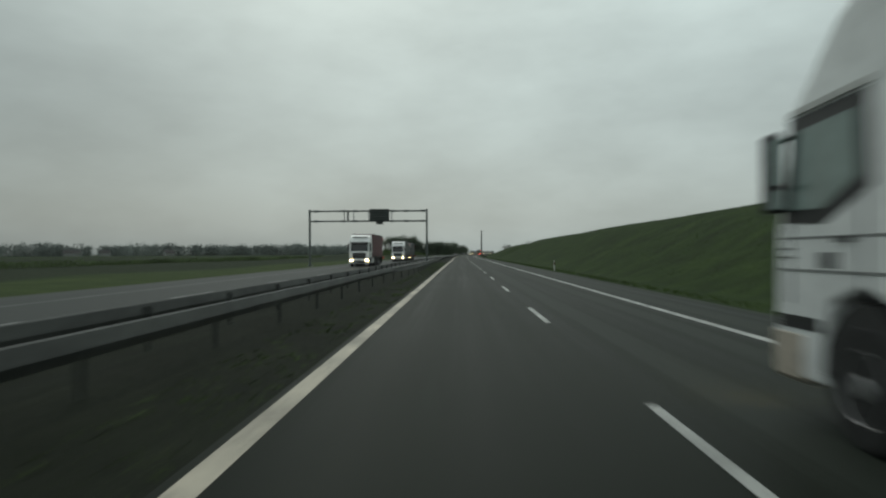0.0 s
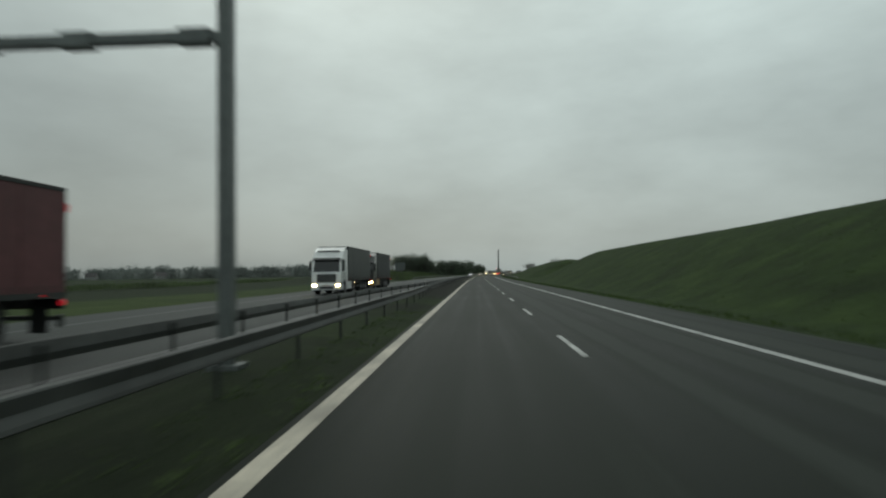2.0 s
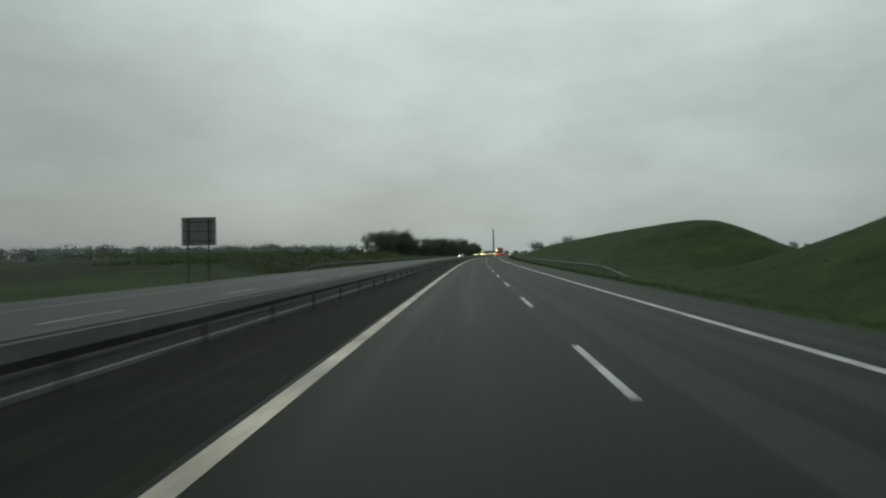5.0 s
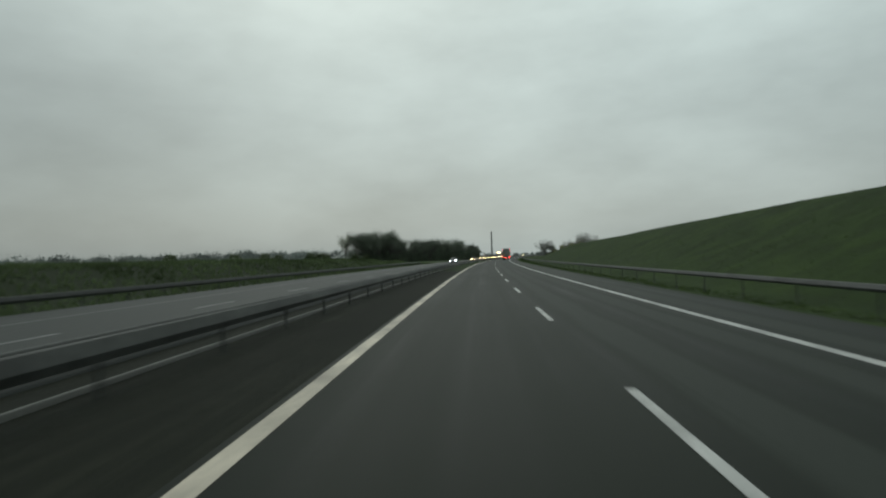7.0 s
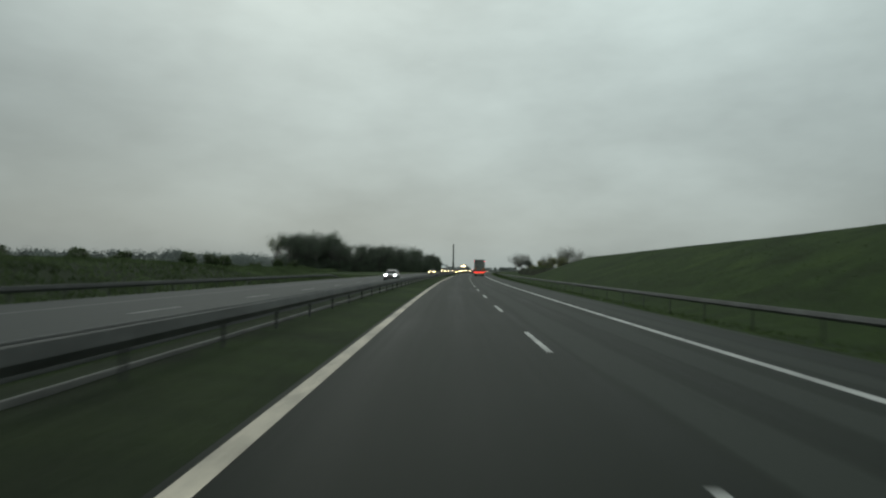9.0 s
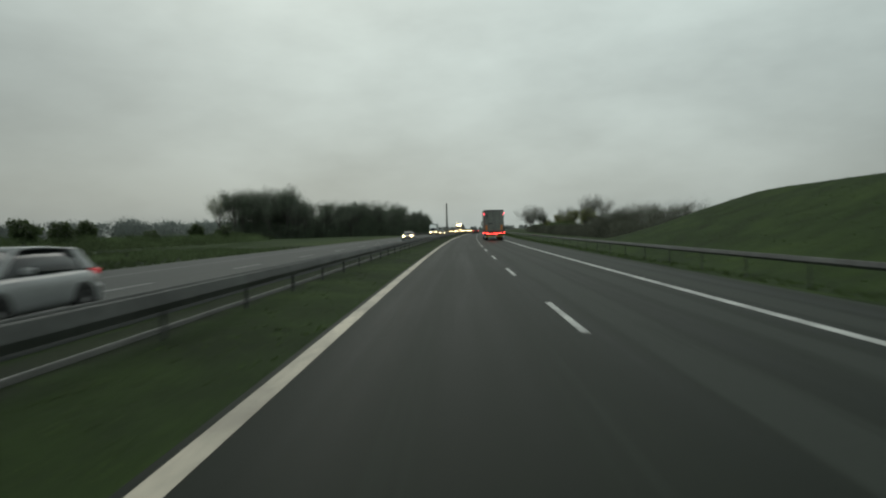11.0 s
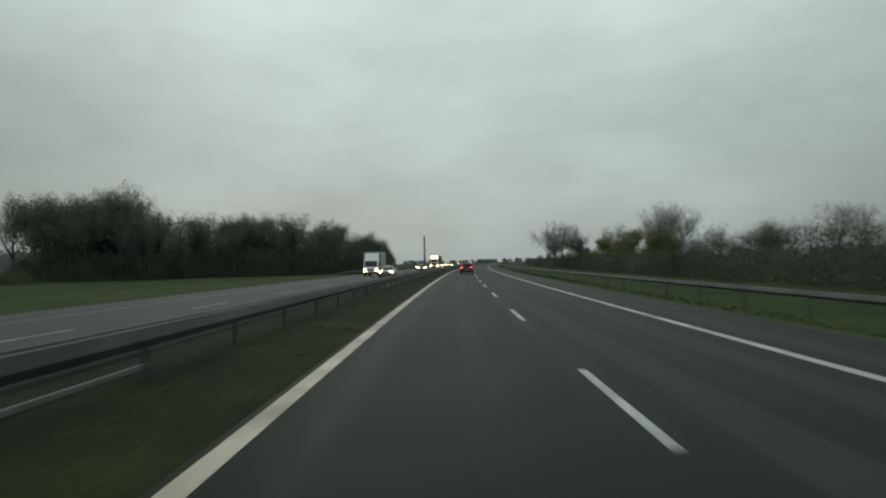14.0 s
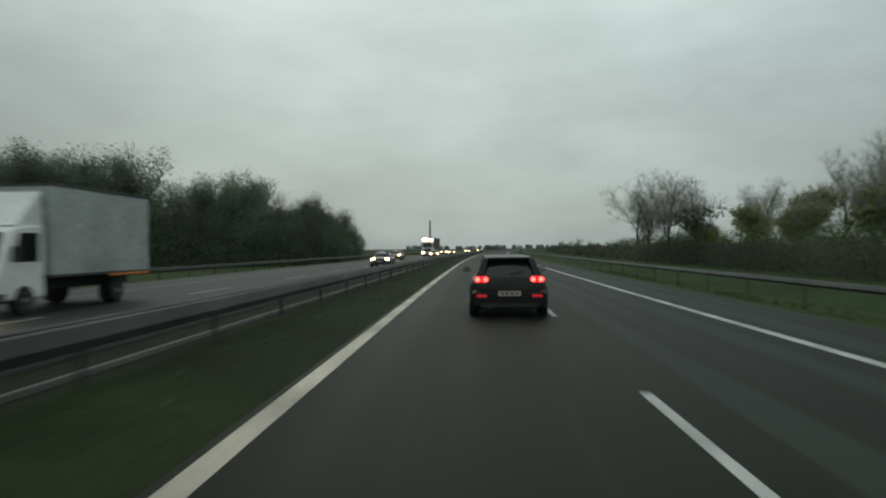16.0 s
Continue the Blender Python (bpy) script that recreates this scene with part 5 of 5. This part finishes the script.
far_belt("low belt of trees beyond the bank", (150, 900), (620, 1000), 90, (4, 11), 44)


def house(x, y, spin, w, d, h, wall, roof):
    t = thing("house", "small pale house with a dark pitched roof among trees", "house", group="houses beyond the fields", m=pose(x, y, -0.4, 0, 0, spin))
    walls = part("wall", Shape().prism([(-d / 2, 0), (d / 2, 0), (d / 2, h), (0, h + d * 0.42), (-d / 2, h)], -w / 2, w / 2), wall, t)
    top = Shape()
    for k in (-1, 1):
        top.prism([(0, h + d * 0.42 + 0.02), (k * (d / 2 + 0.5), h - 0.38), (k * (d / 2 + 0.5), h - 0.16), (0, h + d * 0.42 + 0.25)], -w / 2 - 0.4, w / 2 + 0.4)
    r = part("roof", top, roof, t)
    part("chimney", Shape().box(w * 0.2, w * 0.2 + 0.6, -0.3, 0.3, h + d * 0.3, h + d * 0.42 + 1.0), CONCRETE, r)
    for i in range(3):
        x0 = -w / 2 + w * (i + 0.5) / 3
        win = part("window", Shape().box(x0 - 0.6, x0 + 0.6, -d / 2 - 0.03, -d / 2, 1.0, 2.3), WHITE_PLASTIC, walls)
        part("pane", Shape().box(x0 - 0.5, x0 + 0.5, -d / 2 - 0.04, -d / 2 - 0.03, 1.1, 2.2), GLASS, win)
    return t


PALE_WALL = material("pale_render", (0.24, 0.245, 0.235), 0.85, vary=0.2, coarse=0.3, fine=3)
DARK_ROOF = material("dark_roof", (0.07, 0.065, 0.065), 0.8, vary=0.3, coarse=0.5, fine=4)
for x, y, spin, w in ((-488, 815, 30, 18), (-458, 838, 10, 12), (-380, 850, 50, 12)):
    house(x, y, spin, w, 9, 4.2, PALE_WALL, DARK_ROOF)

mast = thing("chimney_stack", "tall slim grey industrial chimney far ahead", "chimney", m=pose(97.4, 2941, 0))
part("shaft", Shape().tube((0, 0, -1), (0, 0, 100), 3.6, 2.4, 16), CONCRETE, mast)
part("rim", Shape().tube((0, 0, 100), (0, 0, 102), 2.6, 2.6, 16), CONCRETE, mast)

# ---- rough grass on the central reservation and the verge ----
BLADE = material("grass_blades", (0.058, 0.092, 0.024), 0.8, vary=0.6, coarse=0.3, fine=3.0, spec=0.2)


def tufts(name, label, n, s0, s1, lat0, lat1, seed, tall, wide=1.0, mat=None):
    rng = random.Random(seed)
    shape = Shape()
    for _ in range(n):
        s, lat = rng.uniform(s0, s1), rng.uniform(lat0, lat1)
        q = place(s, lat, ground_z(lat, s) - 0.01)
        for _ in range(4):
            a = rng.uniform(0, 2 * math.pi)
            o = q + Vector((rng.gauss(0, 0.05), rng.gauss(0, 0.05), 0))
            w = Vector((math.cos(a), math.sin(a), 0)) * rng.uniform(0.012, 0.025) * wide
            shape.add([o - w, o + w, o + Vector((rng.gauss(0, 0.06), rng.gauss(0, 0.06), tall * rng.uniform(0.4, 1.2)))], [(0, 1, 2)])
    return tagged(new(name, shape.mesh(name, mat or BLADE)), label, "grass", kind="stuff")


tufts("grass_tufts", "rough wet grass on the central reservation", 2200, 395, 660, -2.3, -0.32, 61, 0.05)
tufts("grass_tufts", "rough wet grass on the central reservation", 2500, 0, 110, -1.7, -0.36, 62, 0.045)
tufts("grass_tufts", "rough wet grass on the verge", 9000, 0, 660, 10.5, 13.5, 63, 0.14)
tufts("grass_tufts", "rough wet grass on the bank", 14000, 10, 480, 13.2, 29.0, 64, 0.07)
tufts("rough_scrub", "dark rough scrub on the far bank", 16000, 262, 500, -40.0, -18.5, 65, 0.42, 3.0, HEDGE_GREEN)
